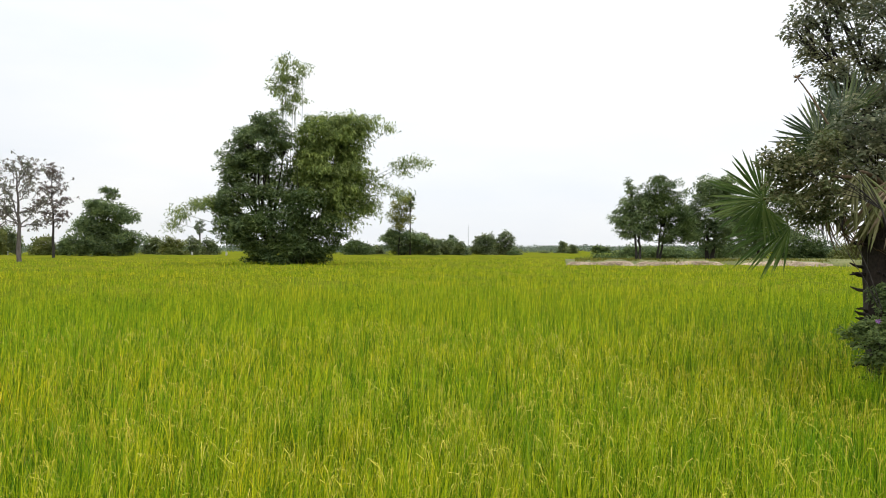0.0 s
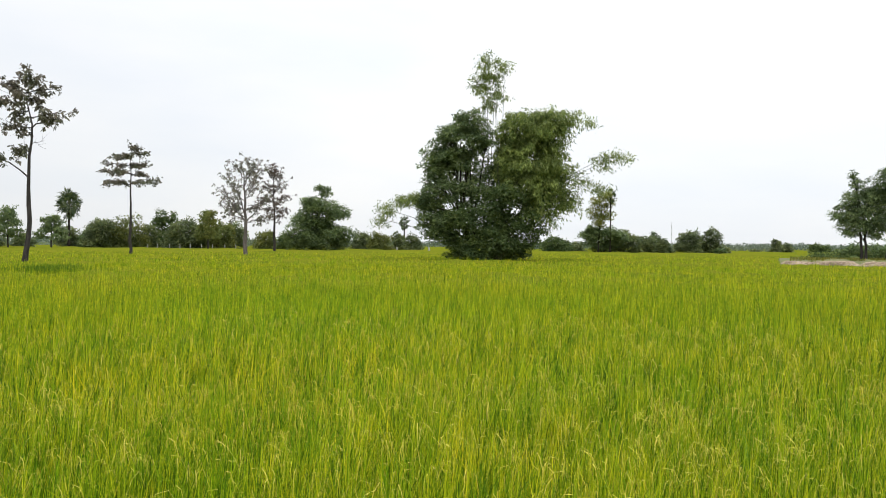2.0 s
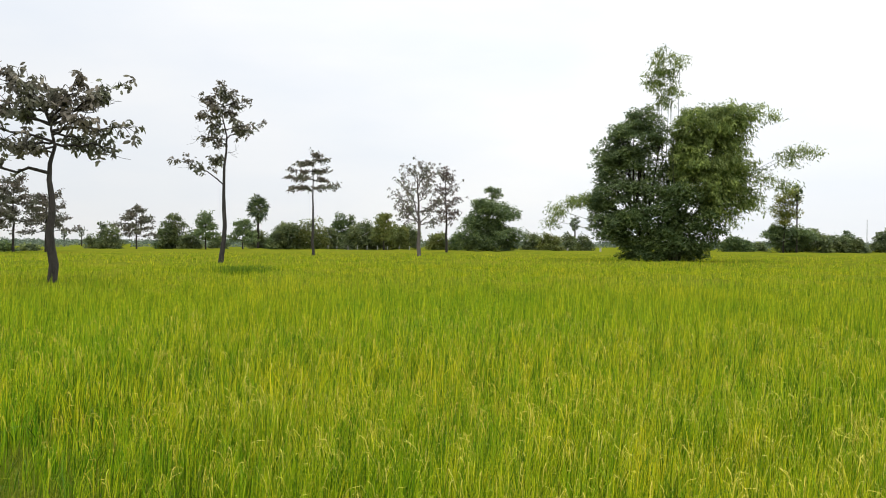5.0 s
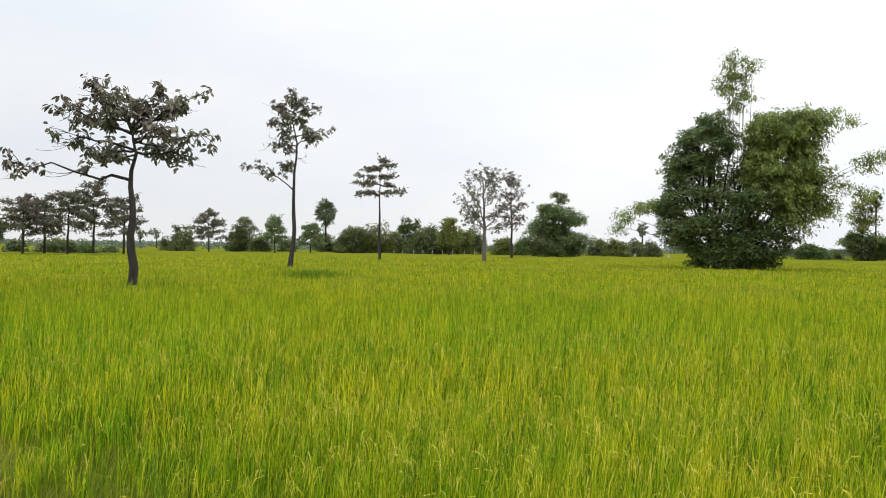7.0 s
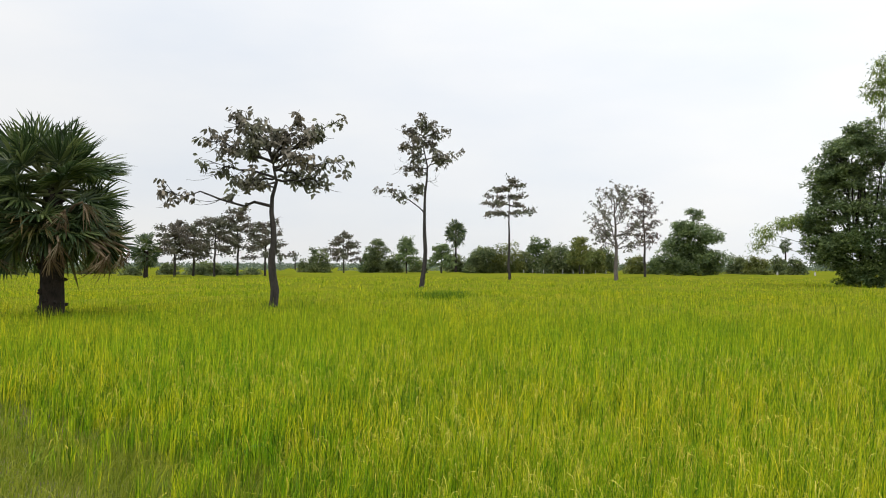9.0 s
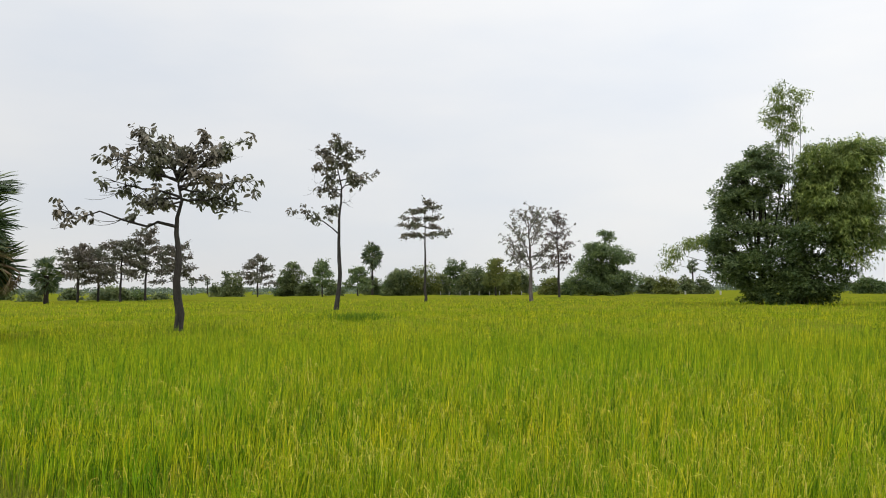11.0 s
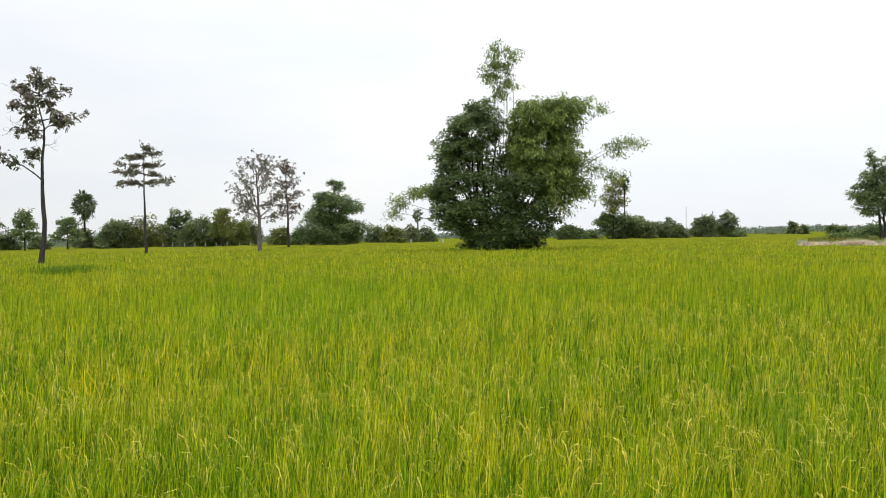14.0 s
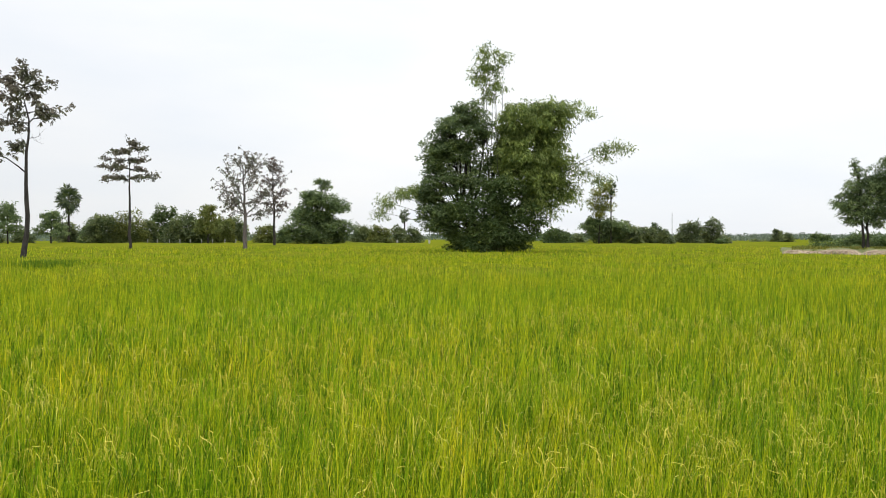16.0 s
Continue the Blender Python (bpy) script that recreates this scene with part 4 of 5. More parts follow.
T2 = [
    (0.13, 7.1, -4.69, 9.68, 0.3, 1), (0.17, 9.16, -0.63, 9.15, 0.3, 1), (0.21, 10.97, 3.22, 12.38, 0.0, 1), (0.21, 10.97, -1.5, 10.95, 0.9, 1),
    (0.03, 12.85, -1.8, 12.71, -0.3, 1), (-0.04, 13.61, 2.25, 14.27, 0.0, 1), (-0.04, 13.86, -1.39, 14.35, 0.6, 1), (-0.07, 14.12, -0.05, 15.12, 0.0, 1),
    (0.27, 11.72, 1.93, 12.07, -1.1, 1), (0.08, 13.36, 1.06, 13.11, 1.4, 1), (0.08, 13.1, -0.66, 13.35, -1.7, 1), (-0.04, 14.12, 0.61, 14.75, -0.6, 1),
    (0.15, 12.35, -0.94, 11.84, 1.7, 1), (0.22, 10.59, -2.93, 10.93, 0.0, 0), (0.22, 10.71, -2.37, 11.82, 0.6, 0), (0.22, 9.74, 1.43, 10.04, 0.0, 0),
]
T3 = [
    (-0.09, 13.33, 1.94, 13.54, 0.0, 1), (-0.09, 13.05, -1.76, 13.0, 0.0, 1), (-0.08, 13.74, 0.5, 14.21, 0.0, 1), (-0.1, 11.94, -3.11, 12.09, 0.0, 1),
    (-0.1, 11.94, 1.93, 11.99, 0.0, 1), (-0.07, 10.83, -3.21, 10.99, 0.0, 1), (-0.07, 10.83, 1.76, 10.77, 0.0, 1), (-0.05, 9.45, -3.38, 9.6, 0.0, 1),
    (-0.05, 9.59, 3.52, 9.99, 0.0, 1), (-0.05, 9.45, -1.94, 9.96, 1.6, 1), (-0.05, 9.59, 1.43, 9.78, -1.6, 1), (-0.07, 10.83, -1.45, 11.12, -1.6, 1),
    (-0.06, 11.94, 0.48, 12.0, 1.9, 1), (-0.09, 12.91, -0.47, 13.05, -1.3, 1),
]
T4 = [
    (-0.04, 4.8, -3.06, 8.7, 0.0, 1), (-0.03, 5.37, -1.98, 10.71, 0.6, 1), (-0.17, 9.1, 0.35, 12.54, 0.0, 1), (-0.11, 8.52, 2.38, 11.49, 0.3, 1),
    (-0.04, 4.8, -2.03, 6.11, -0.6, 1), (-0.04, 4.66, 2.62, 7.77, 0.3, 1), (-0.04, 4.8, 2.29, 5.06, 0.6, 1), (-0.13, 7.09, -1.4, 8.83, -1.2, 1),
    (-0.13, 7.67, 1.16, 9.65, -1.2, 1), (-0.15, 10.24, -1.22, 11.85, 0.6, 1), (-0.14, 6.23, -1.57, 7.11, 1.5, 1), (-0.14, 6.23, 1.42, 6.78, 1.5, 1),
    (-0.16, 9.67, 1.18, 11.66, -0.9, 1), (-0.04, 5.08, -2.77, 7.41, 1.8, 1),
]
T4B = [
    (-0.27, 11.52, -0.79, 14.14, 0.0, 1), (-0.23, 11.52, 0.85, 13.36, 0.0, 1), (-0.27, 11.9, -0.03, 14.49, 0.0, 1), (-0.22, 10.04, 1.58, 11.5, 0.0, 1),
    (-0.22, 10.04, -1.27, 11.18, 0.8, 1), (-0.2, 8.56, 1.7, 9.46, 0.0, 1), (-0.2, 8.56, -1.59, 9.14, -0.8, 1), (-0.14, 7.08, 1.53, 7.42, 0.0, 1),
    (-0.14, 7.08, -1.16, 7.65, 0.8, 1), (-0.08, 6.34, 0.92, 6.32, 0.0, 1), (-0.16, 8.93, -0.07, 10.78, 2.3, 1), (-0.17, 7.82, 0.2, 8.56, -2.3, 1),
    (-0.11, 6.7, -0.72, 6.53, -1.1, 1),
]
T5 = [
    (-0.36, 0.0, 6.51, 4.19, 3.77), (-2.5, 0.0, 4.95, 3.35, 2.93), (-3.56, 0.0, 3.02, 3.35, 1.88), (2.53, 0.0, 7.33, 2.51, 2.93),
    (4.54, 0.0, 7.94, 1.88, 1.88), (3.99, 0.0, 3.43, 3.14, 2.3), (-0.0, 0.0, 9.04, 3.14, 2.09), (0.9, 0.0, 12.94, 1.59, 0.67),
    (1.8, 0.0, 11.99, 1.26, 0.59), (0.72, 0.0, 3.03, 4.19, 1.88), (-3.7, 0.0, 1.7, 2.2, 1.6), (3.8, 0.0, 1.7, 2.2, 1.6), (-1.6, 0.0, 9.8, 1.7, 1.2), (0.2, -1.5, 1.6, 3.0, 1.6),
]
limbed_tree("field_tree", (-29.20, 22.99), T1, "slim dark-barked tree with large drooping brown-green leaves", "tree", BROWNLEAF, BARK, 61, 0.21, 7.5, 0.3, 0.125, 15, 9, 0.38, 0.03, 1.0, 0.0, reach=0.92, whorl=True)
limbed_tree("field_tree", (-47.89, 54.12), T2, "tall slim tree with sparse brown-green leaves and one low limb", "tree", BROWNLEAF, GREYBARK, 62, 0.215, 13.7, 0.32, 0.13, 20, 10, 0.5, 0.02, 0.7, 0.32, reach=0.83, whorl=True)
limbed_tree("field_tree", (-65.86, 92.62), T3, "straight tree with flat tiers of dark leaves", "tree", BROWNLEAF, BARK, 63, 0.2, 13.2, 0.36, 0.19, 14, 13, 0.7, 0.0, 0.15, 0.0, flat=0.55, reach=0.9)
limbed_tree("field_tree", (-50.75, 94.55), T4, "pale grey half-bare tree with forking boughs", "tree", BROWNLEAF, PALEBARK, 64, 0.27, 11.2, 0.28, 0.13, 28, 7, 0.85, 0.03, 0.3, 0.15, reach=0.97, whorl=True)
limbed_tree("field_tree", (-59.82, 121.11), T4B, "thin tree with sparse brownish crown beside the pale tree", "tree", REDLEAF, BARK, 65, 0.22, 12.9, 0.3, 0.14, 24, 8, 0.8, 0.03, 0.3, 0.12, reach=0.94, whorl=True)
leafy_tree("round_tree", (-67.61, 155.98), T5, "broad bushy green tree with a tuft on top", "tree", DARKLEAF, BARK, 0.48, 0.28, 1.05, 66, 0.3, 1, 0.3, swell=0.92, size=0.5, flat=1.0)

# ---- hedgerow and far trees ----
HEDGE_RIGHT = [
    (7.1, 190, 6.3, 3.5), (5.7, 190, 3.4, 2.6), (2.5, 190, 6.3, 5.0), (1.3, 190, 5.2, 4.2), (0.6, 190, 2.9, 5.4),
    (-0.0, 190, 3.4, 3.6), (-1.5, 190, 5.5, 5.5), (-2.9, 190, 5.5, 5.7), (-3.5, 190, 2.3, 1.7), (-3.9, 190, 1.7, 2.2),
    (-7.0, 260, 3.5, 4.5), (-7.6, 260, 3.9, 3.1), (-9.5, 260, 5.5, 3.1), (-5.7, 260, 3.9, 1.3),
]
HEDGE_MIDDLE = [
    (37.0, 200, 5.9, 6.7), (34.3, 200, 3.2, 5.9), (33.3, 200, 4.8, 8.7), (32.1, 200, 6.4, 7.0), (31.1, 200, 4.3, 6.5),
    (28.9, 200, 4.8, 6.9), (25.6, 200, 2.7, 4.2), (20.4, 200, 4.3, 4.6), (17.9, 200, 3.7, 4.6), (16.9, 200, 3.2, 4.1),
    (37.8, 200, 3.2, 4.8), (36.1, 200, 3.2, 4.8), (48.3, 210, 5.4, 6.3), (44.2, 210, 6.2, 8.9),
]
HEDGE_LEFT = [
    (44.8, 210, 5.6, 5.9), (43.3, 210, 5.1, 4.8), (49.3, 210, 3.4, 3.9), (39.0, 210, 6.2, 5.0), (37.7, 210, 4.5, 5.6),
    (41.5, 210, 4.5, 4.1), (58.2, 150, 3.6, 4.8), (55.9, 150, 6.6, 4.8), (54.4, 150, 4.2, 4.3), (52.9, 150, 3.6, 3.8),
    (60.4, 150, 3.6, 3.6),
]
BUSHES = HEDGE_RIGHT + HEDGE_MIDDLE + HEDGE_LEFT + [(62.5, 165, 6.0, 4.6), (65.0, 170, 7.0, 5.2), (67.8, 160, 6.0, 4.4), (71.0, 170, 7.0, 5.5)]
OLIVES = [
    (35.5, 195, 6.8, 7.9), (30.0, 195, 6.3, 7.0), (26.9, 195, 4.2, 4.7), (19.2, 195, 4.7, 4.3),
]
TALLS = [
    (57.8, 130, 4.4, 8.9), (56.6, 130, 3.9, 9.0), (55.3, 130, 4.4, 9.6), (53.8, 130, 4.2, 11.1), (52.0, 130, 4.4, 9.7),
]  
TREES = [
    (46.7, 190, 6.6, 10.0), (40.0, 190, 4.6, 7.4), (42.4, 190, 4.6, 8.6), (30.6, 170, 3.6, 8.2),
]


def polar(az, d):
    return -d * math.sin(radians(az)), d * math.cos(radians(az))


def bush_lobes(w, h, rng):
    r, h = w * 0.56, h * 1.1
    rows = [(rng.normal(0, 0.15) * r, 0, h * 0.6, r * 0.62, h * 0.34), (-r * 0.36, 0, h * 0.42, r * 0.5, h * 0.34), (r * 0.38, 0, h * rng.uniform(0.35, 0.5), r * 0.5, h * 0.33), (-r * 0.4, 0, h * 0.2, r * 0.62, h * 0.24), (r * 0.42, 0, h * 0.2, r * 0.6, h * 0.24)]
    for _ in range(2):
        rows.append((rng.uniform(-0.6, 0.6) * r, 0, h * rng.uniform(0.55, 0.85), r * 0.26, h * 0.12))
    return rows


for i, (az, d, w, h) in enumerate(BUSHES):
    h *= 0.5 if d < 155 else 1.0
    w *= 1.25 if 195 < d < 205 else 1.0
    lobes = bush_lobes(w * 0.95, h, np.random.default_rng(100 + i))
    leafy_tree("bush", polar(az, d + 6 * math.sin(i * 2.1)), lobes, "dark green bush in the far hedgerow", "bush", HEDGELEAF if i % 4 else MIDLEAF, BARK, 0.54, 0.32, 1.05, 100 + i, 0.1, 2, 0.3, group="far hedgerow", size=0.5, flat=1.0)
for i, (az, d, w, h) in enumerate(OLIVES):
    lobes = bush_lobes(w * 1.1, h, np.random.default_rng(200 + i))
    leafy_tree("bush", polar(az, d), lobes, "pale olive green bush in the far hedgerow", "bush", OLIVELEAF, BARK, 0.54, 0.3, 0.9, 200 + i, 0.1, 2, 0.3, group="far hedgerow", size=0.5, flat=1.0)
def tiered_limbs(w, h, low, rng, count=17):
    """Limbs in loose tiers up a straight trunk, longest in the lower middle."""
    out = []
    for k in range(count):
        q = (k + rng.random()) / count
        z = h * (low + (0.95 - low) * q)
        reach = w * (0.62 - 0.42 * q ** 1.5) * rng.uniform(0.55, 1.1)
        turn = k * 2.4 + rng.normal(0, 0.3)
        out.append((0.0, z, reach * math.cos(turn), z + h * rng.uniform(0.0, 0.08), reach * math.sin(turn), 1))
    return out


for i, (az, d, w, h) in enumerate(TALLS):
    limbs = tiered_limbs(w * 1.6, h, (0.42, 0.35, 0.4, 0.45, 0.36)[i], np.random.default_rng(300 + i), 22)
    limbed_tree("tall_tree", polar(az, d + 3 * math.sin(i * 2.0)), limbs, "tall straight tree with a layered brownish crown", "tree", GREYLEAF, BARK, 300 + i, 0.2, h * 0.96, 0.38, 0.2, 13, 12, 0.65, 0.03, 0.3, 0.05, "row of tall trees", 0.75, 0.95)
for i, (az, d, w, h) in enumerate(TREES):
    limbs = tiered_limbs(w * 1.15, h, 0.32, np.random.default_rng(320 + i), 20)
    limbed_tree("far_tree", polar(az, d), limbs, "small layered tree before the hedgerow", "tree", (GREYLEAF, DARKLEAF, DARKLEAF, OLIVELEAF)[i % 4], BARK, 320 + i, 0.2, h * 0.95, 0.5, 0.26, 12, 12, 0.75, 0.03, 0.3, 0.05, "small far trees", 0.7, 0.95)
lobes = [(0, 0, 4.6, 4.2, 0.9), (-2.5, 0, 4.0, 2.4, 0.8), (3.0, 0, 3.7, 2.8, 0.8), (0, 0, 2.2, 4.0, 1.6), (-2.2, 0, 5.6, 1.3, 0.7)]
leafy_tree("umbrella_tree", polar(4.0, 180), lobes, "low spreading dark tree with a flat top", "tree", DARKLEAF, BARK, 0.52, 0.3, 1.0, 340, 0.2, 2, 0.4)

# ---- sugar palms ----
FAR_FANS = [fan_mesh("frond", PALMLEAF, 1.0, 5, 100, 14, 0.2, 0.72, 0.12, 0.8), fan_mesh("frond", PALMLEAF, 1.0, 6, 95, 14, 0.35, 0.7, 0.15, 0.8)]
FAR_STALK = stalk_mesh(0.9, 0.03, STALK)
plain_palm(polar(39.0, 210), 13.8, 3.2, "tall sugar palm with a round head behind the hedgerow", 401, trunk=0.26, fronds=34)
plain_palm(polar(59.6, 120), 6.8, 2.3, "short sugar palm before the row of trees", 402, trunk=0.3, fronds=30)
plain_palm(polar(49.9, 330), 7.5, 1.6, "small far sugar palm at the horizon", 403, trunk=0.2, fronds=18)
plain_palm(polar(50.9, 330), 7.1, 1.6, "small far sugar palm at the horizon", 404, trunk=0.2, fronds=18)
plain_palm(polar(17.5, 210), 9.2, 1.7, "slender far sugar palm beside the bamboo", 405, trunk=0.18, fronds=20)
plain_palm(polar(3.5, 178), 14.0, 1.5, "sugar palm overgrown with climbing vines", 406, trunk=0.13, fronds=16)
leafy_tree("vine", polar(4.3, 178.5), [(0.4, 0, 10.9, 2.1, 2.2), (-0.9, 0, 9.0, 1.8, 1.6), (1.3, 0, 8.6, 1.9, 1.6), (1.2, 0, 12.6, 1.5, 1.1), (2.0, 0, 11.0, 1.2, 1.5), (0.2, 0, 6.8, 1.5, 1.2)], "yellow-green vines hanging on the palm and a dead tree", "vine", VINELEAF, BARK, 0.42, 0.22, 0.6, 407, 0.15, 1, 0.6)


def left_palm():
    rng = np.random.default_rng(71)
    root = thing("fan_palm", (-30.3, 13.7), "stout sugar palm with a dense skirt of dead fans", "palm tree")
    hub = (0.0, 0, 5.2)
    part("trunk", palm_trunk([(0, 0, -0.1), (0.02, 0, 1.2), (0, 0, 2.6), (0, 0, 4.2), hub], [0.5, 0.42, 0.4, 0.38, 0.3], 71, 70, 0.12, PALMBARK), root)
    fans = [fan_mesh("frond", PALMLEAF, 1.4, 72 + i, 118, 34, (0.1, 0.2, 0.32)[i], 0.52, 0.12) for i in range(3)]
    dry = [fan_mesh("frond", DRYPALM, 1.0, 76 + i, 38, 18, 0.5, 0.35, 0.35, 1.3) for i in range(2)]
    st, dst = stalk_mesh(1.5, 0.05, STALK), stalk_mesh(1.3, 0.05, DRYPALM)
    worn = fan_mesh("frond", WORNPALM, 1.35, 79, 110, 30, 0.5, 0.42, 0.3, 1.2)
    def sized(ob, k):
        ob.scale = (k, k * rng.uniform(0.85, 1.1), k)

    for i in range(46):
        rise = math.asin(-0.25 + 1.23 * (i + 0.5) / 46)
        at = (rng.normal(0, 0.12), rng.normal(0, 0.12), hub[2] + rng.uniform(-0.45, 0.25))
        sized(frond(root, at, i * 2.39996 + rng.normal(0, 0.3), rise + rng.normal(0, 0.1), 1.5, fans[i % 3], st, rng.normal(0, 0.9), rng.uniform(-25, 25)), rng.uniform(0.82, 1.2))
    for i in range(70):
        z = rng.uniform(3.1, 4.6)
        sized(frond(root, (0, 0, z), i * 2.39996 + rng.normal(0, 0.35), radians(rng.uniform(-32, 14) if z > 3.8 else rng.uniform(-12, 16)), 1.5, worn if i % 6 == 1 and z < 4.2 else fans[(i + 1) % 3], st, rng.normal(0, 1.0), rng.uniform(-8, 38)), rng.uniform(0.8, 1.2))
    # dead and dying fans hang out and down round the trunk
    for i in range(22):
        turn, out = i * 2.39996 + rng.normal(0, 0.3), rng.uniform(0.8, 2.2)
        top = (0, 0, rng.uniform(3.4, 4.3))
        end = (out * math.cos(turn), out * math.sin(turn), top[2] - rng.uniform(0.0, 0.5))
        dead = i % 7 != 1
        frond_to(root, top, end, dry[i % 2] if dead else fans[2], dst if dead else st, rng.normal(0, 25), rng.uniform(72, 95) if dead else rng.uniform(15, 60), "dry brown hanging fan" if dead else "")
    for end, lean in (((0.15, -2.7, 3.2), 0), ((-0.1, -2.6, 2.75), 12), ((1.45, -2.4, 3.0), 15), ((1.8, -2.2, 2.85), -10), ((2.2, -1.9, 2.9), 20), ((1.6, -2.6, 2.7), -14), ((2.5, -1.4, 3.0), 5), ((0.9, -2.2, 4.6), 30), ((0.35, -2.3, 4.3), -25), ((-1.9, -1.4, 2.9), 10)):
        frond_to(root, (0, 0, 3.7), end, dry[lean % 2], dst, lean, 88, "dry brown hanging fan")


left_palm()


def right_palm():
    root = thing("fan_palm", (4.88, 9.97), "young sugar palm with broad fans and limp dry leaves", "palm tree")
    hub = (0.16, 0, 2.95)
    part("trunk", palm_trunk([(0.34, 0, -0.1), (0.3, 0, 0.8), (0.25, 0, 1.6), (0.2, 0, 2.4), hub], [0.4, 0.39, 0.37, 0.33, 0.2], 81, 150, 0.15, PALMBARK), root)
    broad = fan_mesh("frond", LITPALM, 0.72, 82, 122, 46, 0.2, 0.55, 0.2)
    low = fan_mesh("frond", LITPALM, 0.8, 83, 62, 24, 0.3, 0.55, 0.2)
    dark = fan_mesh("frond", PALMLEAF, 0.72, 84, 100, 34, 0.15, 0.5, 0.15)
    dry = fan_mesh("frond", DRYPALM, 0.75, 85, 60, 20, 0.3, 0.35, 0.3, 1.3)
    half = fan_mesh("frond", LIMPPALM, 0.8, 86, 46, 18, 0.2, 0.5, 0.2, 1.2)
    st, thin, dst = stalk_mesh(1.15, 0.024, STALK), stalk_mesh(1.0, 0.013, STALK), stalk_mesh(0.5, 0.024, DRYPALM)
    frond_to(root, hub, (-1.22, -0.1, 2.88), broad, st, 72, 4)
    frond_to(root, hub, (-0.92, 0.1, 2.56), low, st, 66, -6)
    # fans between the palm's heart and the tree, their shade put into the darker PALMLEAF
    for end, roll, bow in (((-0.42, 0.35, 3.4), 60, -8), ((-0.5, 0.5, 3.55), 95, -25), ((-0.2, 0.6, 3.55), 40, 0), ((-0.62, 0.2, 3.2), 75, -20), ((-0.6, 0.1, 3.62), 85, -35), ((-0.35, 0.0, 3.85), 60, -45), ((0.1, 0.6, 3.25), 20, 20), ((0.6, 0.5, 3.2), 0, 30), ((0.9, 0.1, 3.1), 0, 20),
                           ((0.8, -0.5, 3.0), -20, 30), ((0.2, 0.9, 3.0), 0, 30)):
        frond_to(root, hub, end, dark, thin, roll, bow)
    spear = Geo()
    spear.tube(bend((-0.45, 0.12, 3.7), (-0.84, 0.1, 4.38), 0.03, 7), np.linspace(0.016, 0.007, 7), 6)
    spear.leaves(np.tile((-0.84, 0.1, 4.38), (9, 1)), np.random.default_rng(87).normal(0, 0.6, (9, 3)) + (0.2, 0, 0.3), 0.09, 0.035, np.random.default_rng(88))
    part("spear_leaf", spear.mesh("spear_leaf", [DRYPALM]), root, "withered unopened spear leaf")
    for end, roll, bow, fan in (((-0.4, -0.45, 3.1), -16, 74, half), ((-0.14, -0.5, 3.15), 8, 80, half), ((0.14, -0.5, 3.05), 4, 80, half), ((0.3, -0.5, 3.1), 0, 80, dry), ((0.05, -0.35, 2.85), -8, 84, half), ((-0.5, -0.1, 2.95), 10, 84, dry), ((-0.35, 0.1, 2.85), -10, 80, dry), ((0.62, -0.45, 3.0), 10, 80, dry), ((0.2, -0.3, 2.75), 0, 85, dry), ((-0.1, 0.1, 2.5), 10, 70, dry)):
        frond_to(root, hub, end, fan, dst, roll, bow, "limp yellowing fan" if fan is half else "dry brown hanging fan")


right_palm()
# the last lobe is unseen crown, added to shade the palm below
leafy_tree("roadside_tree", (6.32, 11.84), [(-1.2, 0, 5.25, 0.42, 0.38), (-1.5, 0, 5.5, 0.24, 0.22), (-1.3, 0.1, 5.75, 0.36, 0.3), (-1.0, 0, 4.95, 0.4, 0.34), (-0.8, 0.2, 5.6, 0.5, 0.4), (-0.5, 0, 5.15, 0.5, 0.45), (-0.3, 0.2, 5.9, 0.6, 0.4), (0.2, 0.1, 5.3, 0.6, 0.6), (0.3, 0.3, 6.2, 0.8, 0.5), (-1.1, 0, 6.15, 0.45, 0.3),
                                                (-0.85, -0.2, 4.65, 0.34, 0.28), (-0.3, 0, 4.6, 0.5, 0.36), (0.6, 0.2, 4.6, 0.7, 0.7), (1.2, 0.2, 5.4, 0.9, 0.9), (0.1, 0.3, 4.1, 0.4, 0.3), (0.7, 0.2, 3.7, 0.6, 0.5), (-0.35, -0.2, 4.05, 0.4, 0.36), (-0.5, -0.5, 3.7, 0.36, 0.34), (0.05, -0.3, 3.4, 0.45, 0.4), (-0.15, -0.3, 4.3, 0.45, 0.4), (-0.75, -0.4, 4.1, 0.3, 0.3), (-0.9, -0.3, 4.4, 0.3, 0.25), (-0.9, -0.4, 3.75, 0.35, 0.35), (-0.85, -0.3, 3.38, 0.35, 0.3), (-0.4, -0.4, 3.3, 0.4, 0.3), (-0.6, -0.4, 4.2, 0.4, 0.35), (-0.2, -0.5, 3.75, 0.4, 0.35), (0.3, -0.4, 3.9, 0.45, 0.4), (0.5, -0.3, 4.3, 0.5, 0.4), (-0.75, -2.6, 3.45, 0.28, 0.28), (-0.45, -2.6, 3.3, 0.25, 0.25), (-0.55, -2.6, 3.8, 0.3, 0.28), (-0.3, -2.5, 3.6, 0.25, 0.25), (1.5, -0.4, 4.9, 0.9, 0.7)],
           "leafy grey-green tree leaning over the fan palm", "tree", ROADLEAF, BARK, 0.075, 0.042, 0.5, 91, 0.08, 1, 0.5, flat=0.95, size=0.32, gap=2.7)
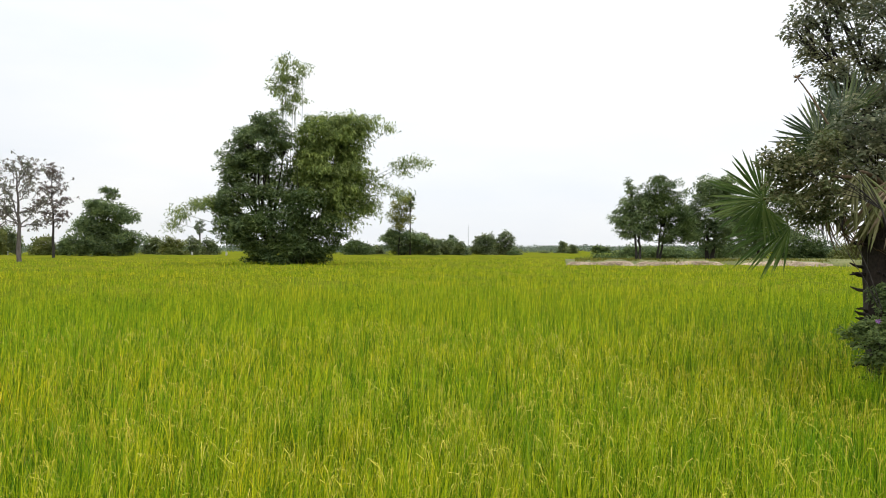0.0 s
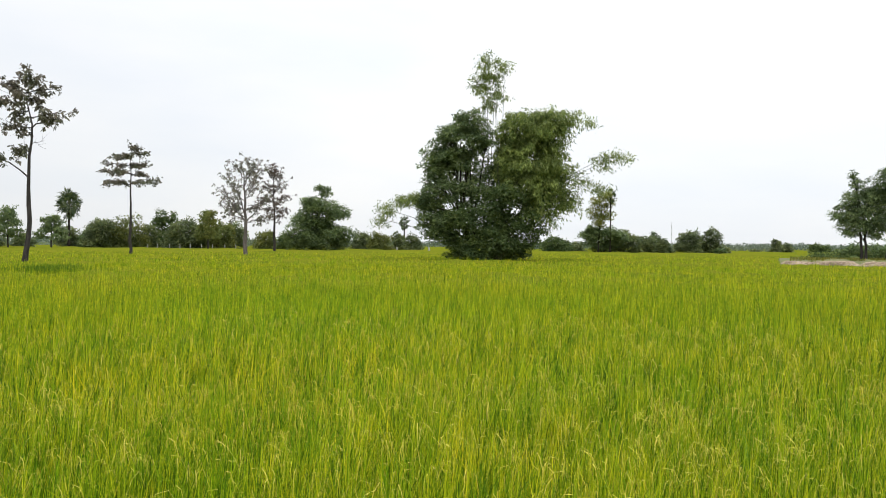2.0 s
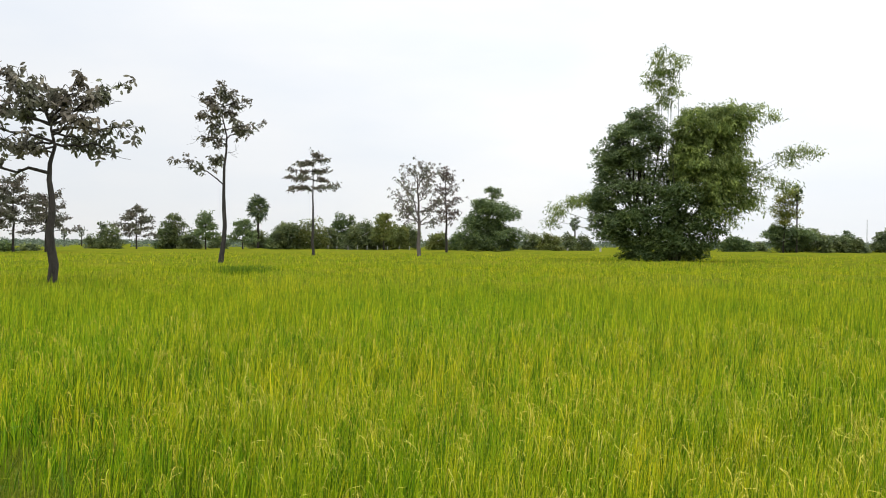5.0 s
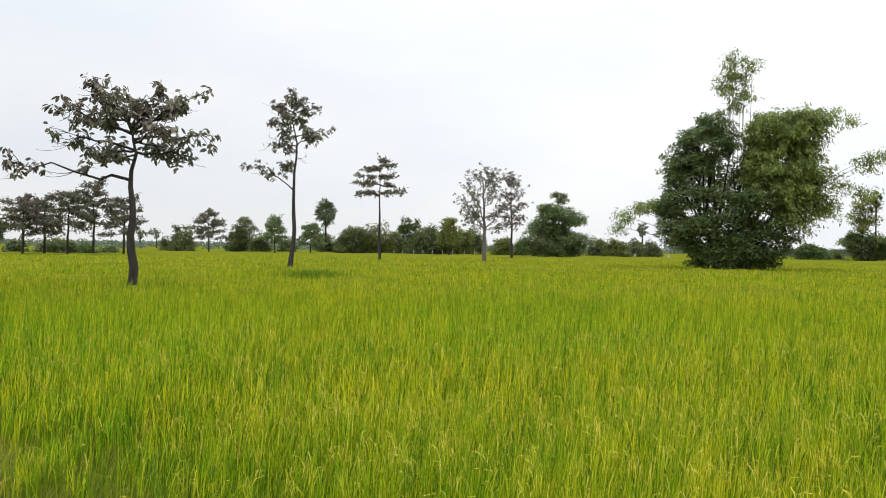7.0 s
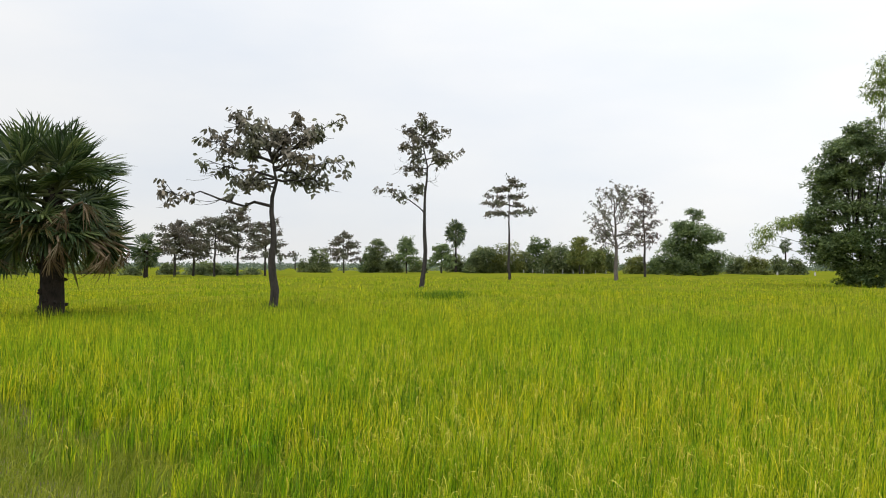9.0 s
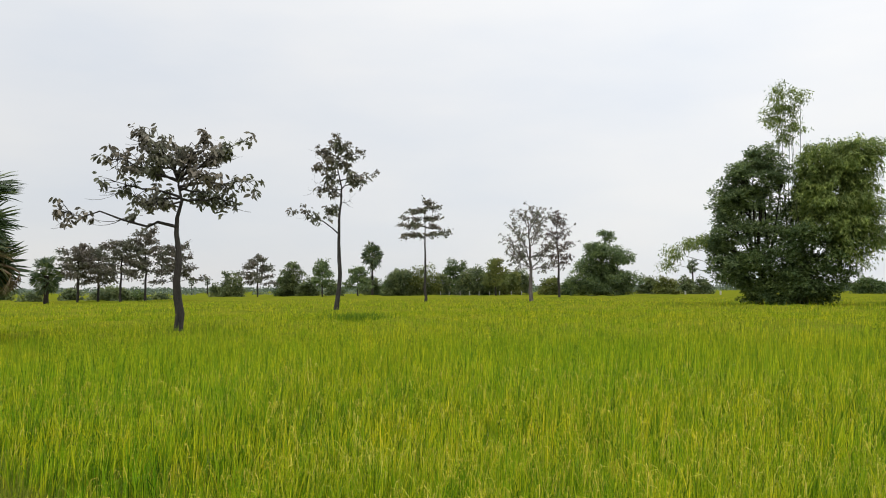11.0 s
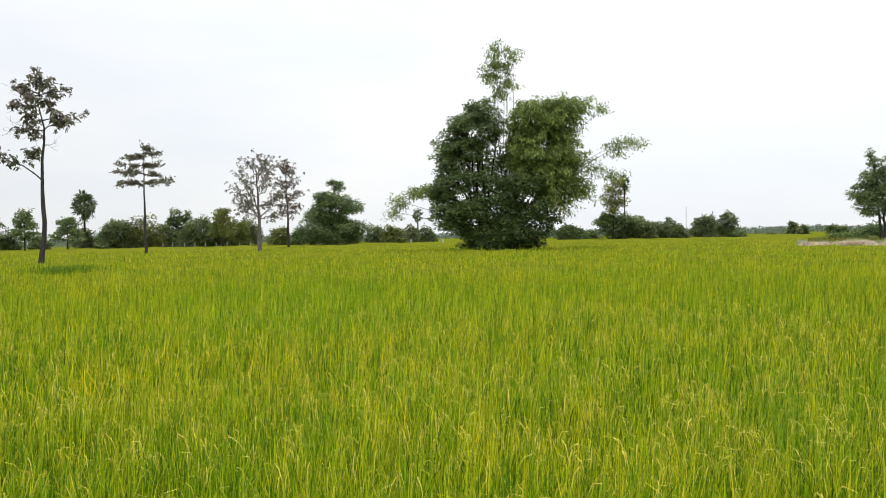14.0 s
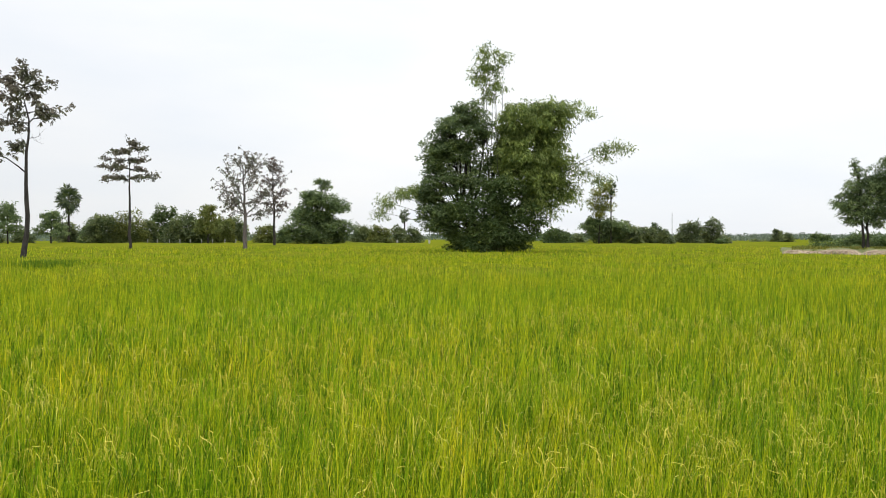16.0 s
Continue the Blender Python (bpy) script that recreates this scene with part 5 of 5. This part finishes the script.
leafy_tree("climbing_shrub", (5.22, 8.77), [(-1.95, 0.1, 3.3, 0.16, 0.14), (-1.75, 0, 3.3, 0.2, 0.16), (-1.80, 0, 3.02, 0.22, 0.2), (-1.55, 0, 3.12, 0.24, 0.2), (-1.35, 0, 2.9, 0.2, 0.17), (-1.60, 0, 2.75, 0.24, 0.15), (-1.30, 0.1, 3.45, 0.18, 0.16), (-1.35, 0.1, 3.22, 0.22, 0.17), (-1.5, 0.1, 2.62, 0.2, 0.14), (-1.25, 0.1, 2.68, 0.18, 0.14), (-1.1, 0.3, 2.9, 0.14, 0.14)],
           "brownish green shrub climbing through the palm fans", "shrub", SHRUBLEAF, BARK, 0.06, 0.038, 0.6, 92, 0.012, 1, 0.75, flat=0.9, size=0.42)


def flower_bush():
    root = leafy_tree("flowering_bush", (4.66, 9.15), [(0.0, 0, 1.4, 0.28, 0.26), (0.2, 0.1, 1.6, 0.3, 0.3), (0.5, 0.3, 1.25, 0.45, 0.4), (-0.3, 0.0, 1.3, 0.2, 0.16), (-0.1, -0.1, 1.2, 0.26, 0.22), (0.05, -0.15, 1.08, 0.3, 0.22), (0.25, -0.2, 1.2, 0.4, 0.26), (0.65, -0.1, 1.35, 0.4, 0.36), (-0.05, 0.3, 1.75, 0.16, 0.2), (0.7, -0.1, 1.05, 0.42, 0.3)],
                      "dark green bush with small purple flowers at the palm's foot", "bush", MIDLEAF, BARK, 0.055, 0.028, 0.75, 93, 0.025, 4, 0.4, flat=0.8)
    rng = np.random.default_rng(94)
    for x, y, z in ((-0.12, -0.28, 1.5), (0.18, -0.3, 1.66), (0.35, -0.3, 1.3)):
        g = Geo()
        n = 9
        a = np.linspace(0, 2 * np.pi, n, endpoint=False)
        g.leaves(np.tile((x, y, z), (n, 1)), np.stack([np.cos(a), -0.4 + 0 * a, np.sin(a)], 1) + rng.normal(0, 0.1, (n, 3)), 0.035, 0.018, rng)
        part("flower", g.mesh("flower", [PETAL]), root, "small purple flower")


flower_bush()


# ---- fence, markers, mast, far woods ----
def post_mesh(h, w):
    bm = bmesh.new()
    bmesh.ops.create_cube(bm, size=1, matrix=Matrix.LocRotScale((0, 0, h / 2), None, (w, w, h)))
    bmesh.ops.bevel(bm, geom=list(bm.edges), offset=w * 0.12, segments=1, affect="EDGES")
    me = bpy.data.meshes.new("post")
    bm.to_mesh(me)
    bm.free()
    me.materials.append(CONCRETE)
    return me


fence = thing("fence", (-116, 190), "row of pale concrete fence posts before the hedgerow", "fence", turn=0)
pm = post_mesh(1.8, 0.11)
for i, az in enumerate((34.35, 33.75, 33.0, 32.35, 31.7, 31.0, 30.3, 29.5, 28.8, 22.05)):
    x, y = polar(az, 191)
    p = part("post", pm, fence)
    p.location = (x + 116, y - 190, -0.05)
for az in (18.0, 15.8):
    x, y = polar(az, 180)
    o = tagged(new("marker_post", post_mesh(1.6, 0.3)), "short white marker post at the field edge", "post", "marker posts")
    o.location = (x, y, -0.05)


def mast():
    root = thing("radio_mast", polar(-0.5, 600), "thin steel lattice mast far off", "mast")
    legs = ((-0.35, -0.3), (0.35, -0.3), (0, 0.4))
    for x, y in legs:
        g = Geo()
        g.tube([(x, y, 0), (x * 0.6, y * 0.6, 19)], [0.06, 0.04], 5)
        part("leg", g.mesh("leg", [STEEL]), root)
    g = Geo()
    for k in range(12):
        z = k * 1.5
        for i in range(3):
            a, b = legs[i], legs[(i + 1) % 3]
            q = 1 - 0.4 * z / 19
            g.tube([(a[0] * q, a[1] * q, z), (b[0] * q, b[1] * q, z + 1.5)], [0.02, 0.02], 4)
    part("lattice", g.mesh("lattice", [STEEL]), root)


mast()


def far_woods():
    rng = np.random.default_rng(95)
    g = Geo()
    for dist, lo, hi, n in ((300, 1.6, 3.2, 18000), (430, 2.0, 4.2, 18000), (700, 3.2, 4.8, 16000), (1100, 5, 6.8, 14000)):
        az = rng.uniform(-45, 82, n)
        top = lo + (hi - lo) * (0.5 + 0.25 * np.sin(az * 0.9 + dist) + 0.25 * np.sin(az * 2.7 + dist * 2)) * np.clip(0.7 + 0.6 * np.sin(az * 6.1 + dist), 0.5, 1.15)
        keep = (np.sin(az * 0.55 + dist * 0.01) > -0.55) | (dist > 600)
        z = rng.random(n) ** 0.8 * top
        d = dist + rng.normal(0, 12, n)
        p = np.stack([-d * np.sin(np.radians(az)), d * np.cos(np.radians(az)), z], 1)[keep]
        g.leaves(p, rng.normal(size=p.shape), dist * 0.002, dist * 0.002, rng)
    tagged(new("far_woods", g.mesh("far_woods", [HAZYLEAF])), "line of far woods along the horizon in a haze-paled green", "woods", kind="stuff")


far_woods()
